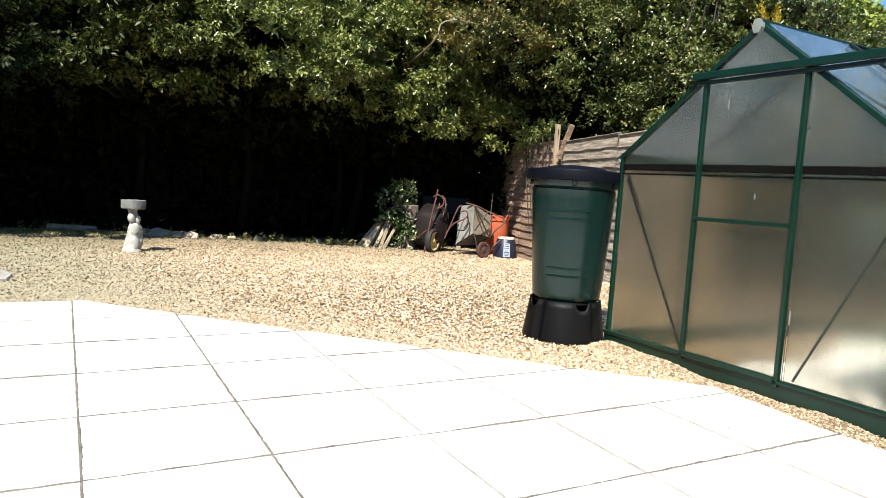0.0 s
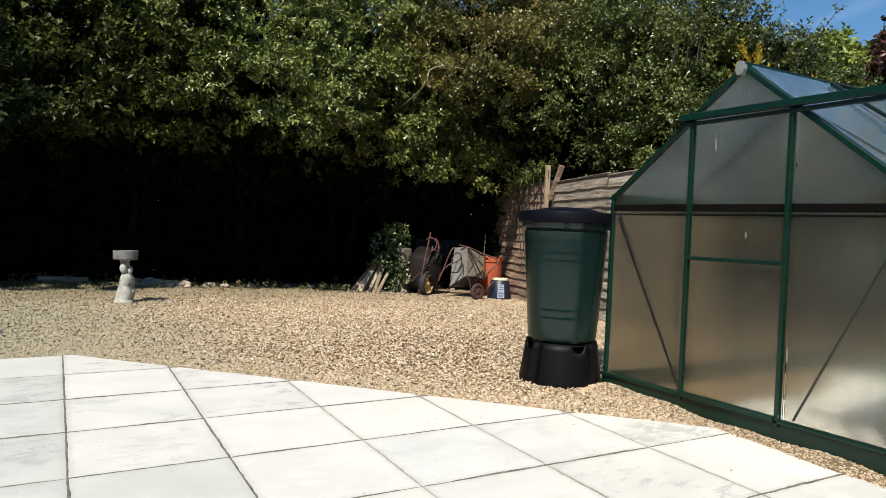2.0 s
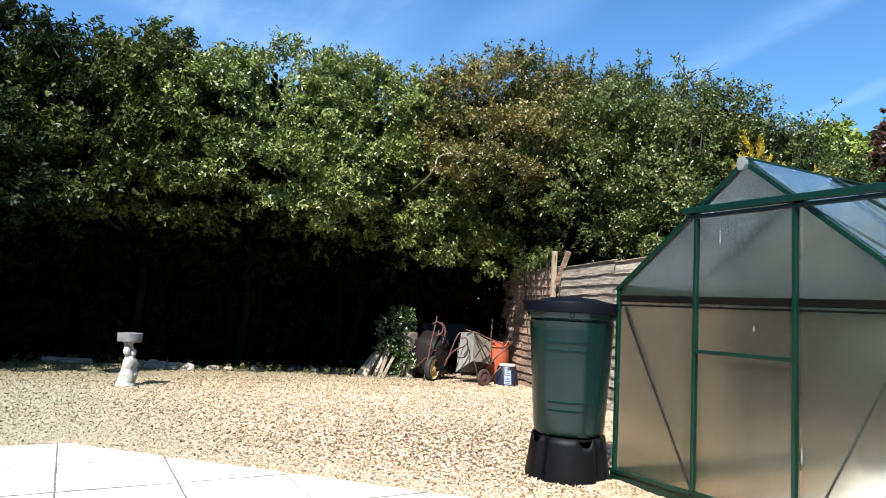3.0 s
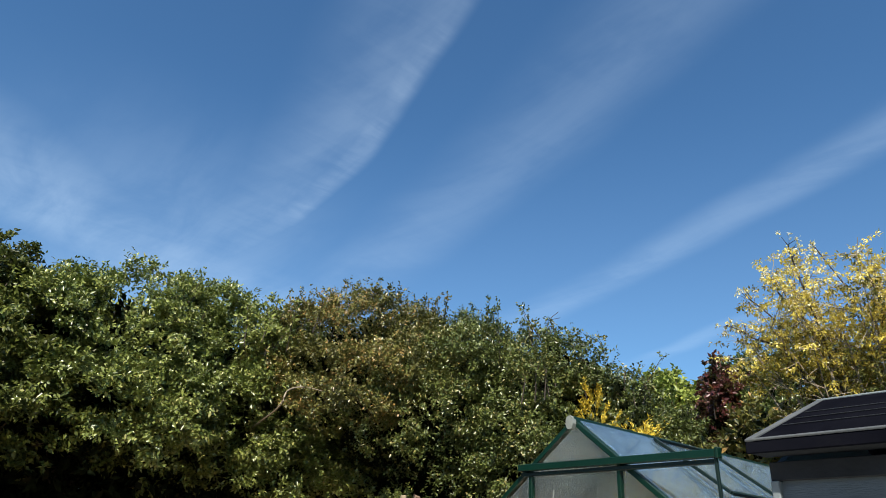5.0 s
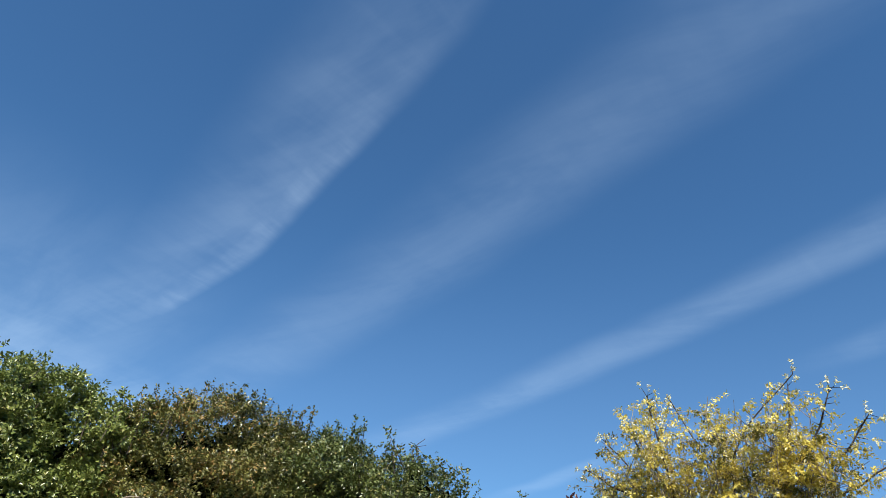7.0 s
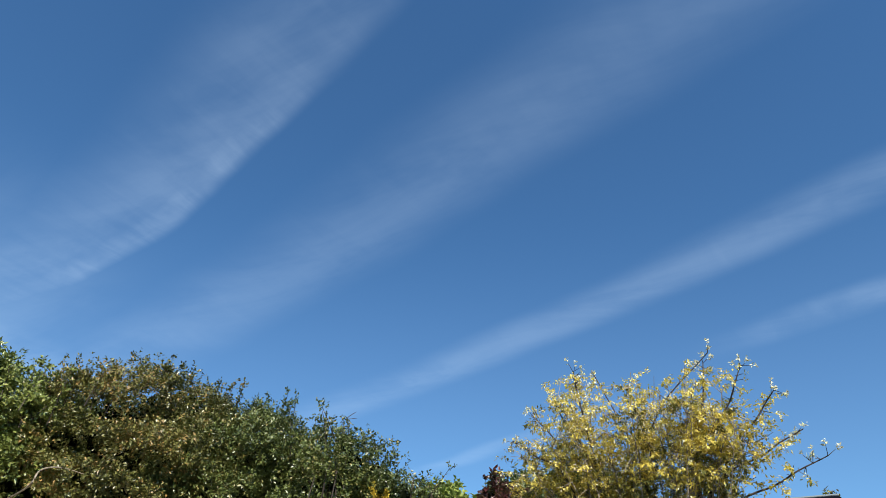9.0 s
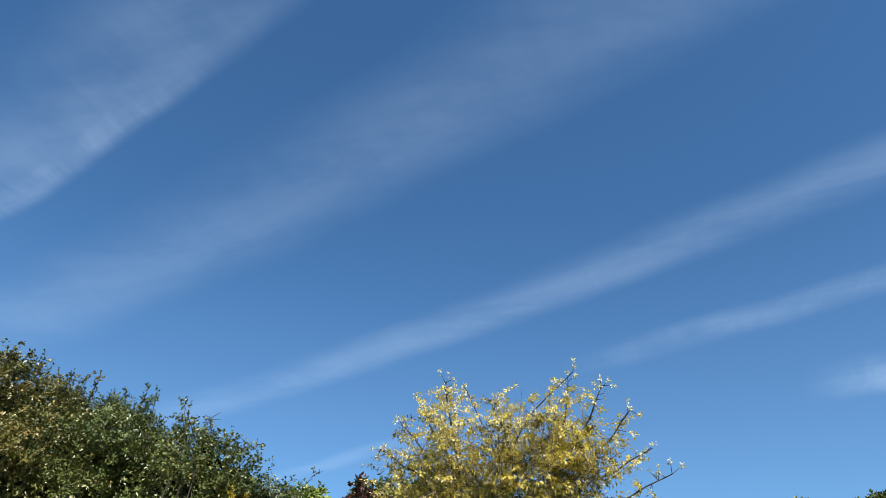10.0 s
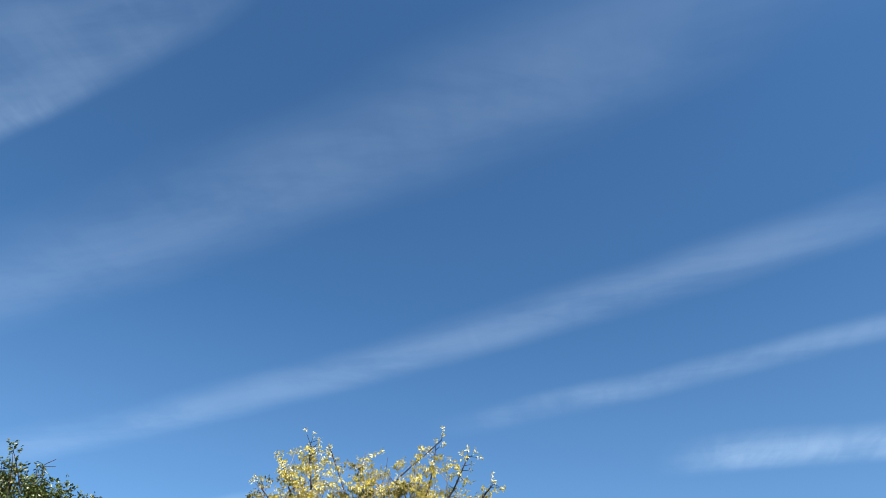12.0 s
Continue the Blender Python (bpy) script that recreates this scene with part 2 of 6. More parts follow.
M = {
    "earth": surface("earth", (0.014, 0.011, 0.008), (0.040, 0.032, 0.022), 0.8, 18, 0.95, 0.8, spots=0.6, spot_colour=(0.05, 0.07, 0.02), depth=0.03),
    "gravel_bed": surface("gravel_bed", (0.11, 0.075, 0.04), (0.28, 0.20, 0.115), 30, 90, 0.9, 1.0, depth=0.02),
    "render": surface("render", (0.24, 0.20, 0.16), (0.40, 0.35, 0.29), 1.5, 60, 0.9, 0.4),
    "mortar": surface("mortar", (0.07, 0.062, 0.05), (0.24, 0.215, 0.175), 9, 60, 0.95, 0.6),
    "pale_mortar": surface("pale_mortar", (0.22, 0.20, 0.165), (0.44, 0.415, 0.36), 9, 60, 0.95, 0.6),
    "green_frame": surface("green_frame", (0.0008, 0.0125, 0.0068), (0.0014, 0.020, 0.011), 4, 60, 0.34, 0.05, spec=0.35),
    "dark_frame": surface("dark_frame", (0.002, 0.009, 0.008), (0.004, 0.016, 0.014), 4, 60, 0.45, 0.05, spec=0.3),
    "band": surface("band", (0.002, 0.002, 0.0016), (0.006, 0.0052, 0.004), 5, 60, 0.7, 0.1, spec=0.06),
    "white_cap": surface("white_cap", (0.13, 0.145, 0.13), (0.22, 0.24, 0.215), 8, 60, 0.55, 0.1),
    "pane": twin_wall("pane", (0.105, 0.097, 0.077), 0.09, 0.22, (0.74, 0.712, 0.63)),
    # blue tint of the roof panes holds the sky's reflection
    "roof_pane": twin_wall("roof_pane", (0.25, 0.38, 0.50), 0.17, 0.10, (0.46, 0.58, 0.70)),
    "butt_green": surface("butt_green", (0.0010, 0.0100, 0.0086), (0.0019, 0.0155, 0.013), 3, 120, 0.24, 0.06, spots=0.12, spot_colour=(0.006, 0.030, 0.025), depth=0.003, spec=0.5),
    "rib_green": surface("rib_green", (0.0012, 0.013, 0.011), (0.0022, 0.019, 0.016), 3, 120, 0.14, 0.03, spec=0.6),
    "black_plastic": surface("black_plastic", (0.0013, 0.0013, 0.0016), (0.0036, 0.0036, 0.004), 5, 90, 0.5, 0.15, depth=0.004, spec=0.14),
    "old_plastic": surface("old_plastic", (0.004, 0.0022, 0.002), (0.011, 0.0065, 0.006), 4, 50, 0.65, 0.3, spots=0.15, spot_colour=(0.030, 0.020, 0.017), spec=0.3),
    "navy_plastic": surface("navy_plastic", (0.008, 0.010, 0.022), (0.015, 0.018, 0.035), 5, 90, 0.45, 0.1, depth=0.003),
    "lid_black": surface("lid_black", (0.0018, 0.002, 0.004), (0.004, 0.0045, 0.008), 5, 90, 0.5, 0.12, depth=0.003, spec=0.10),
    "stone": surface("stone", (0.24, 0.24, 0.21), (0.55, 0.54, 0.49), 9, 60, 0.9, 0.5, spots=0.5, spot_colour=(0.12, 0.12, 0.09)),
    "floor_slab": surface("floor_slab", (0.44, 0.44, 0.42), (0.64, 0.64, 0.62), 6, 60, 0.9, 0.3),
    "basin_stone": surface("basin_stone", (0.10, 0.105, 0.10), (0.22, 0.22, 0.21), 9, 60, 0.9, 0.5, spots=0.4, spot_colour=(0.07, 0.08, 0.05)),
    "pale_stone": surface("pale_stone", (0.34, 0.26, 0.195), (0.60, 0.50, 0.40), 9, 50, 0.9, 0.5, vary=0.4),
    "tan_stone": surface("tan_stone", (0.11, 0.085, 0.066), (0.25, 0.20, 0.16), 9, 50, 0.9, 0.5, vary=0.3),
    "fence": surface("fence", (0.09, 0.067, 0.048), (0.66, 0.56, 0.44), 3.0, 30, 0.9, 1.0, vary=0.7, stretch=(1, 0.8, 11), spots=1.0, spot_colour=(0.06, 0.042, 0.032), depth=0.018),
    "fence_brown": surface("fence_brown", (0.08, 0.050, 0.034), (0.50, 0.34, 0.235), 3.0, 28, 0.9, 0.9, vary=0.6, stretch=(1, 0.7, 9), spots=0.9, spot_colour=(0.04, 0.025, 0.018), depth=0.01),
    "post_wood": surface("post_wood", (0.22, 0.16, 0.10), (0.42, 0.33, 0.22), 5, 40, 0.9, 0.6, stretch=(6, 6, 0.5), spots=0.3, spot_colour=(0.2, 0.2, 0.12)),
    "plank": surface("plank", (0.20, 0.15, 0.105), (0.50, 0.42, 0.31), 4, 40, 0.9, 0.6, vary=0.35, stretch=(6, 6, 0.6), spots=0.4, spot_colour=(0.16, 0.12, 0.09)),
    "shed_paint": surface("shed_paint", (0.058, 0.076, 0.086), (0.095, 0.116, 0.128), 3, 50, 0.75, 0.25, vary=0.08, stretch=(1, 0.4, 4), spots=0.12, spot_colour=(0.09, 0.11, 0.12)),
    "shed_trim": surface("shed_trim", (0.12, 0.148, 0.155), (0.18, 0.208, 0.214), 3, 50, 0.7, 0.2, spots=0.1, spot_colour=(0.2, 0.22, 0.22)),
    "fascia": surface("fascia", (0.055, 0.063, 0.067), (0.10, 0.108, 0.112), 3, 50, 0.8, 0.2, spec=0.25),
    # near-black: painted shade under the shed eave, also the felt laps
    "eave_shade_and_lap": surface("eave_shade_and_lap", (0.010, 0.012, 0.014), (0.024, 0.027, 0.031), 3, 50, 0.8, 0.2, spec=0.15),
    "felt": surface("felt", (0.003, 0.0033, 0.0055), (0.007, 0.0075, 0.011), 2.5, 220, 0.9, 0.5, spots=0.3, spot_colour=(0.013, 0.013, 0.013), depth=0.004, spec=0.0),
    "rust_tube": surface("rust_tube", (0.06, 0.022, 0.016), (0.18, 0.08, 0.06), 9, 70, 0.6, 0.3, metal=0.2),
    "dark_tube": surface("dark_tube", (0.02, 0.014, 0.012), (0.07, 0.05, 0.042), 9, 70, 0.55, 0.2, metal=0.3),
    "galvanised": surface("galvanised", (0.22, 0.21, 0.19), (0.46, 0.45, 0.42), 5, 50, 0.6, 0.2, metal=0.35, spots=0.5, spot_colour=(0.20, 0.13, 0.09)),
    "rusty_sheet": surface("rusty_sheet", (0.20, 0.165, 0.12), (0.42, 0.37, 0.29), 5, 50, 0.7, 0.25, metal=0.15, spots=0.6, spot_colour=(0.17, 0.10, 0.06)),
    "tyre": surface("tyre", (0.008, 0.008, 0.008), (0.025, 0.024, 0.023), 9, 90, 0.75, 0.3),
    "worn_tyre": surface("worn_tyre", (0.035, 0.016, 0.013), (0.085, 0.038, 0.030), 9, 90, 0.85, 0.3),
    "yellow_hub": surface("yellow_hub", (0.42, 0.28, 0.08), (0.66, 0.50, 0.22), 9, 70, 0.55, 0.15),
    "orange": surface("orange", (0.42, 0.085, 0.035), (0.62, 0.15, 0.07), 5, 60, 0.5, 0.1),
    "cream": surface("cream", (0.62, 0.55, 0.40), (0.80, 0.73, 0.56), 9, 60, 0.55, 0.1),
    "label_white": surface("label_white", (0.20, 0.24, 0.34), (0.36, 0.42, 0.52), 12, 80, 0.6, 0.1),
    "bark": surface("bark", (0.006, 0.005, 0.004), (0.018, 0.015, 0.011), 6, 40, 0.95, 0.9, stretch=(3, 3, 0.6), depth=0.02, spec=0.08),
    "pale_bark": surface("pale_bark", (0.16, 0.13, 0.09), (0.34, 0.28, 0.2), 6, 40, 0.9, 0.6, stretch=(3, 3, 0.6)),
    "twig": surface("twig", (0.030, 0.022, 0.018), (0.075, 0.055, 0.042), 12, 60, 0.9, 0.4),
    "leaf_green": leafy("leaf_green", (0.036, 0.056, 0.010), (0.270, 0.305, 0.072), (0.31, 0.30, 0.10), 0.10, 0.33, 0.14, 0.52, (0.15, 0.24, 0.04)),
    "leaf_olive": leafy("leaf_olive", (0.036, 0.042, 0.010), (0.200, 0.186, 0.045), (0.30, 0.19, 0.060), 0.18, 0.33, 0.12, 0.50),
    "leaf_deep": leafy("leaf_deep", (0.022, 0.038, 0.009), (0.140, 0.165, 0.038), (0.24, 0.21, 0.07), 0.10, 0.33, 0.12, 0.50),
    # near-black and half-dark leaf tones for the left end of the hedge
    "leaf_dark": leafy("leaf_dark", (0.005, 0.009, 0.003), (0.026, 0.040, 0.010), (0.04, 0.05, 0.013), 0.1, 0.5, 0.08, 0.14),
    "leaf_half_dark": leafy("leaf_half_dark", (0.011, 0.016, 0.003), (0.100, 0.118, 0.022), (0.14, 0.14, 0.035), 0.1, 0.42, 0.12, 0.24),
    # near-black leaf colour that carries the hedge's inner shade
    "leaf_painted_shade": leafy("leaf_painted_shade", (0.004, 0.006, 0.0025), (0.010, 0.014, 0.005), (0.014, 0.013, 0.006), 0.1, 0.9, 0.05, 0.04),
    "leaf_lime": leafy("leaf_lime", (0.13, 0.18, 0.03), (0.36, 0.42, 0.08), (0.42, 0.42, 0.12), 0.12, 0.45, 0.3),
    "leaf_ivy": leafy("leaf_ivy", (0.008, 0.018, 0.005), (0.065, 0.100, 0.026), (0.40, 0.42, 0.26), 0.26, 0.32, 0.1, 0.5),
    "leaf_red": leafy("leaf_red", (0.035, 0.008, 0.008), (0.095, 0.022, 0.018), (0.12, 0.05, 0.02)),
    "leaf_gold": leafy("leaf_gold", (0.46, 0.36, 0.05), (0.80, 0.68, 0.17), (0.84, 0.79, 0.52), 0.18, 0.6, 0.30, 0.10, (0.74, 0.58, 0.11)),
    "leaf_cream": leafy("leaf_cream", (0.52, 0.49, 0.30), (0.80, 0.78, 0.62), (0.82, 0.80, 0.40), 0.15, 0.6, 0.25, 0.10, (0.7, 0.68, 0.45)),
    "gold_twig": surface("gold_twig", (0.10, 0.08, 0.055), (0.30, 0.25, 0.18), 12, 60, 0.9, 0.4),
    "leaf_bronze": leafy("leaf_bronze", (0.06, 0.072, 0.018), (0.23, 0.22, 0.06), (0.50, 0.38, 0.11), 0.22, 0.6, 0.22, 0.12, (0.40, 0.28, 0.04)),
    "leaf_conifer": leafy("leaf_conifer", (0.48, 0.34, 0.03), (0.82, 0.62, 0.08), (0.88, 0.74, 0.18), 0.2, 0.6, 0.3, 0.3, (0.75, 0.55, 0.05)),
    "grass": leafy("grass", (0.05, 0.075, 0.018), (0.16, 0.17, 0.055), (0.30, 0.25, 0.12), 0.3, 0.6),
}


def pebble_material():
    m = bpy.data.materials.new("pebbles")
    m.use_nodes = True
    n = Nodes(m.node_tree)
    chance = n.add("ShaderNodeNewGeometry").outputs["Random Per Island"]
    ramp = n.add("ShaderNodeValToRGB", None, i0=chance)
    stops = [(0.0, (0.22, 0.13, 0.06)), (0.2, (0.40, 0.25, 0.135)), (0.45, (0.56, 0.395, 0.235)), (0.7, (0.69, 0.53, 0.35)), (0.88, (0.80, 0.70, 0.53)), (1.0, (0.33, 0.29, 0.23))]
    ramp.color_ramp.elements[0].color, ramp.color_ramp.elements[1].color = rgb(*stops[0][1]), rgb(*stops[-1][1])
    for at, c in stops[1:-1]:
        ramp.color_ramp.elements.new(at).color = rgb(*c)
    where = n.add("ShaderNodeTexCoord").outputs["Object"]
    grey = n.ramp(n.noise(where, 0.45, 3, 0.6), 0.42, 0.66)
    left = n.math("MULTIPLY", n.ramp(n.add("ShaderNodeSeparateXYZ", None, i0=where).outputs[0], 2.4, -0.8), 0.85)
    # far stones darkened: litter tone plus the hedge's shade painted in
    litter_and_shade = n.math("MULTIPLY", n.ramp(n.math("ADD", n.add("ShaderNodeSeparateXYZ", None, i0=where).outputs[1], n.math("MULTIPLY", n.noise(where, 1.1, 4, 0.65), 2.4)), 5.2, 8.0), 0.72)
    weathered = n.mix(n.math("MULTIPLY_ADD", grey, 0.18, left), ramp.outputs[0], rgb(0.30, 0.285, 0.185))
    weathered = n.mix(litter_and_shade, weathered, rgb(0.17, 0.145, 0.075))
    colour = n.mix(n.math("MULTIPLY", n.noise(where, 160, 3, 0.6), 0.35), weathered, rgb(0.25, 0.19, 0.13))
    shader = n.add("ShaderNodeBsdfPrincipled", None, Base_Color=colour, Roughness=0.75)
    n.add("ShaderNodeOutputMaterial", None, Surface=shader.outputs[0])
    return m


def slab_material(name, low, high, warm):
    """Weathered concrete: a tone for each slab, streaky flaking stains on some of them, dirt along the edges, pits."""
    m = bpy.data.materials.new(name)
    m.use_nodes = True
    n = Nodes(m.node_tree)
    where = n.add("ShaderNodeTexCoord").outputs["Object"]
    chance = n.add("ShaderNodeObjectInfo").outputs["Random"]
    other = n.math("FRACT", n.math("MULTIPLY", chance, 7.31))
    third = n.math("FRACT", n.math("MULTIPLY", chance, 23.7))
    shift = n.add("ShaderNodeCombineXYZ", None, i0=n.math("MULTIPLY", chance, 37.0), i1=n.math("MULTIPLY", other, 19.0)).outputs[0]
    flat = n.add("ShaderNodeVectorMath", {"operation": "MULTIPLY_ADD"}, i0=where, i1=(1.0, 1.0, 1.0), i2=shift).outputs[0]
    streak = n.add("ShaderNodeVectorMath", {"operation": "MULTIPLY_ADD"}, i0=where, i1=(1.0, 2.1, 1.0), i2=shift).outputs[0]
    broad, grain = n.noise(flat, 2.6, 4, 0.6, 0.4), n.noise(flat, 90, 3, 0.65)
    colour = n.mix(n.ramp(broad, 0.3, 0.7), rgb(*low), rgb(*high))
    colour = n.mix(n.math("MULTIPLY", other, 0.55), colour, rgb(*warm))
    edge = n.math("SUBTRACT", 0.56, n.math("MULTIPLY", chance, 0.10))
    flakes = n.noise(streak, 5.0, 8, 0.78, 0.5)
    patch = n.ramp(n.noise(flat, 2.4, 3, 0.5, 0.6), 0.40, 0.60)
    stain = n.math("MULTIPLY", n.math("MULTIPLY", n.add("ShaderNodeMapRange", {"interpolation_type": "SMOOTHSTEP"}, i0=flakes, i1=edge, i2=n.math("ADD", edge, 0.05), i3=0.0, i4=1.0).outputs[0], patch), n.ramp(third, 0.35, 0.85, 0.12, 0.85))
    colour = n.mix(stain, colour, rgb(0.42, 0.425, 0.40))
    xyz = n.add("ShaderNodeSeparateXYZ", None, i0=where).outputs
    rim = n.math("MAXIMUM", n.math("ABSOLUTE", xyz[0]), n.math("ABSOLUTE", xyz[1]))
    grime = n.math("MULTIPLY", n.ramp(n.math("ADD", rim, n.math("MULTIPLY", n.noise(flat, 16, 4, 0.7), 0.05)), 0.288, 0.336), 0.42)
    colour = n.mix(grime, colour, rgb(0.36, 0.345, 0.30))
    pits = n.math("MULTIPLY", n.ramp(n.noise(flat, 26, 2, 0.5), 0.735, 0.77), 0.7)
    colour = n.mix(pits, colour, rgb(0.20, 0.17, 0.13))
    colour = n.mix(n.math("MULTIPLY", grain, 0.22), colour, rgb(0.45, 0.44, 0.40))
    tone = n.add("ShaderNodeHueSaturation", None, Value=n.math("MULTIPLY_ADD", third, -0.09, 1.03), Color=colour).outputs[0]
    relief = n.add("ShaderNodeBump", None, Strength=0.35, Distance=0.004, Height=n.math("ADD", grain, n.math("MULTIPLY", stain, -0.7))).outputs[0]
    shader = n.add("ShaderNodeBsdfPrincipled", None, Base_Color=tone, Roughness=0.85, Normal=relief, Specular_IOR_Level=0.3)
    n.add("ShaderNodeOutputMaterial", None, Surface=shader.outputs[0])
    return m


M["pebbles"] = pebble_material()
M["slab"] = slab_material("slab", (0.60, 0.595, 0.555), (0.71, 0.695, 0.65), (0.71, 0.66, 0.575))
M["slab_grey"] = slab_material("slab_grey", (0.49, 0.505, 0.462), (0.60, 0.612, 0.562), (0.57, 0.565, 0.505))


# ---------------------------------------------------------------- building helpers
def thing(name, m, label, category, group="", kind=""):
    ob = new(name)
    ob.empty_display_size = 0.1
    ob.matrix_world = m
    return tagged(ob, label, category, group, kind)


def finish(bm, name, material, smooth=False):
    bmesh.ops.recalc_face_normals(bm, faces=bm.faces)
    data = bpy.data.meshes.new(name)
    bm.to_mesh(data)
    bm.free()
    data.materials.append(material)
    if smooth:
        data.shade_smooth()
        data.set_sharp_from_angle(angle=radians(38))
    return data


def part(name, bm, material, parent, label="", smooth=False):
    ob = new(name, finish(bm, name, material, smooth))
    ob.parent = parent
    return tagged(ob, label)


def piece(name, data, parent, m):
    ob = new(name, data)
    ob.parent = parent
    ob.matrix_basis = m
    return ob


def box(bm, x0, x1, y0, y1, z0, z1, bevel=0.0):
    made = bmesh.ops.create_cube(bm, size=1.0, matrix=Matrix.LocRotScale(((x0 + x1) / 2, (y0 + y1) / 2, (z0 + z1) / 2), None, (abs(x1 - x0), abs(y1 - y0), abs(z1 - z0))))
    if bevel:
        edges = list({e for v in made["verts"] for e in v.link_edges})
        bmesh.ops.bevel(bm, geom=edges, offset=bevel, segments=1, affect="EDGES")
    return bm


def bar(bm, p, q, w, h, up=(0, 0, 1), bevel=0.003):
    """A straight bar of section w by h from p to q."""
    p, q = Vector(p), Vector(q)
    along = (q - p).normalized()
    side = along.cross(Vector(up)).normalized()
    top = side.cross(along)
    turn = Matrix((side, along, top)).transposed().to_4x4()
    made = bmesh.ops.create_cube(bm, size=1.0, matrix=Matrix.Translation((p + q) / 2) @ turn @ Matrix.Diagonal((w, (q - p).length, h, 1)))
    if bevel:
        edges = list({e for v in made["verts"] for e in v.link_edges})
        bmesh.ops.bevel(bm, geom=edges, offset=bevel, segments=1, affect="EDGES")
    return bm


def tube(bm, points, radii, sides=8):
    """A round tube through points; one radius or one for each point."""
    points = [Vector(p) for p in points]
    radii = [radii] * len(points) if isinstance(radii, (int, float)) else radii
    rings, ref = [], Vector((0.31, 0.17, 0.93))
    for k, p in enumerate(points):
        along = (points[min(k + 1, len(points) - 1)] - points[max(k - 1, 0)]).normalized()
        side = along.cross(ref)
        side = (side if side.length > 1e-3 else along.cross(Vector((1, 0, 0)))).normalized()
        top = side.cross(along)
        rings.append([bm.verts.new(p + radii[k] * (math.cos(a) * side + math.sin(a) * top)) for a in (2 * math.pi * i / sides for i in range(sides))])
    for a, b in zip(rings, rings[1:]):
        for i in range(sides):
            bm.faces.new((a[i], a[(i + 1) % sides], b[(i + 1) % sides], b[i]))
    bm.faces.new(rings[0][::-1])
    bm.faces.new(rings[-1])
    return bm


def curve_points(points, steps=6):
    """A smooth line through points."""
    p = [Vector(v) for v in points]
    p = [2 * p[0] - p[1], *p, 2 * p[-1] - p[-2]]
    out = []
    for a, b, c, d in zip(p, p[1:], p[2:], p[3:]):
        for i in range(steps):
            t = i / steps
            out.append(0.5 * (2 * b + (c - a) * t + (2 * a - 5 * b + 4 * c - d) * t**2 + (3 * b - a - 3 * c + d) * t**3))
    return [*out, p[-2]]


def lathe(bm, profile, sides=40, squash=1.0):
    """A turned body from (radius, height) pairs."""
    rings = []
    for r, z in profile:
        rings.append([bm.verts.new((r * math.cos(a), squash * r * math.sin(a), z)) for a in (2 * math.pi * i / sides for i in range(sides))])
    for a, b in zip(rings, rings[1:]):
        for i in range(sides):
            bm.faces.new((a[i], a[(i + 1) % sides], b[(i + 1) % sides], b[i]))
    if profile[0][0] > 1e-4:
        bm.faces.new(rings[0][::-1])
    if profile[-1][0] > 1e-4:
        bm.faces.new(rings[-1])
    bmesh.ops.remove_doubles(bm, verts=bm.verts, dist=1e-5)
    return bm


def sheet(bm, corners, normal, thick):
    """A flat sheet with thickness from its corners in order."""
    off = Vector(normal).normalized() * thick
    low = [bm.verts.new(Vector(c)) for c in corners]
    high = [bm.verts.new(Vector(c) + off) for c in corners]
    bm.faces.new(low[::-1])
    bm.faces.new(high)
    for i in range(len(corners)):
        j = (i + 1) % len(corners)
        bm.faces.new((low[i], low[j], high[j], high[i]))
    return bm


def fast_mesh(name, verts, tris, material, smooth=False):
    data = bpy.data.meshes.new(name)
    data.vertices.add(len(verts))
    data.vertices.foreach_set("co", np.ascontiguousarray(verts, np.float32).ravel())
    data.loops.add(3 * len(tris))
    data.loops.foreach_set("vertex_index", np.ascontiguousarray(tris, np.int32).ravel())
    data.polygons.add(len(tris))
    data.polygons.foreach_set("loop_start", np.arange(0, 3 * len(tris), 3, dtype=np.int32))
    data.update(calc_edges=True)
    data.materials.append(material)
    if smooth:
        data.shade_smooth()
    return data


def unit(a):
    return a / np.maximum(np.linalg.norm(a, axis=-1, keepdims=True), 1e-9)


def leaves(name, at, way, face, length, width, material):
    """Pointed leaves folded along the rib, at places, along ways, facing face."""
    side = unit(np.cross(way, face))
    top = np.cross(side, way)
    length, width = np.asarray(length)[:, None], np.asarray(width)[:, None]
    mid = at + 0.45 * length * way
    lift = 0.18 * width * top
    verts = np.stack([at, mid + 0.5 * width * side + lift, at + length * way - 0.1 * length * top, mid - 0.5 * width * side + lift], 1).reshape(-1, 3)
    base = 4 * np.arange(len(at))[:, None]
    tris = np.concatenate([base + [0, 1, 2], base + [0, 2, 3]], 0)
    return fast_mesh(name, verts, tris, material)


def sprays(rng, p, way, count, reach, length, width, spread=0.8, flat=0.6):
    """Leaves along short twigs that start at p and point way. Returns places, ways, faces, lengths and widths."""
    n = len(p) * count
    p, way = np.repeat(p, count, 0), np.repeat(way, count, 0)
    t = rng.random(n)[:, None]
    aside = unit(np.cross(way, unit(rng.normal(size=(n, 3)))))
    at = p + way * t * reach + rng.normal(size=(n, 3)) * reach * 0.08
    leaf_way = unit(way * (1.0 - spread * 0.6) + aside * spread + rng.normal(size=(n, 3)) * 0.2)
    face = unit(rng.normal(size=(n, 3)) * (1 - flat) + np.array([0, 0, 1.0]) * flat + way * 0.45)
    return at, leaf_way, face, length * rng.uniform(0.6, 1.25, n), width * rng.uniform(0.7, 1.2, n)


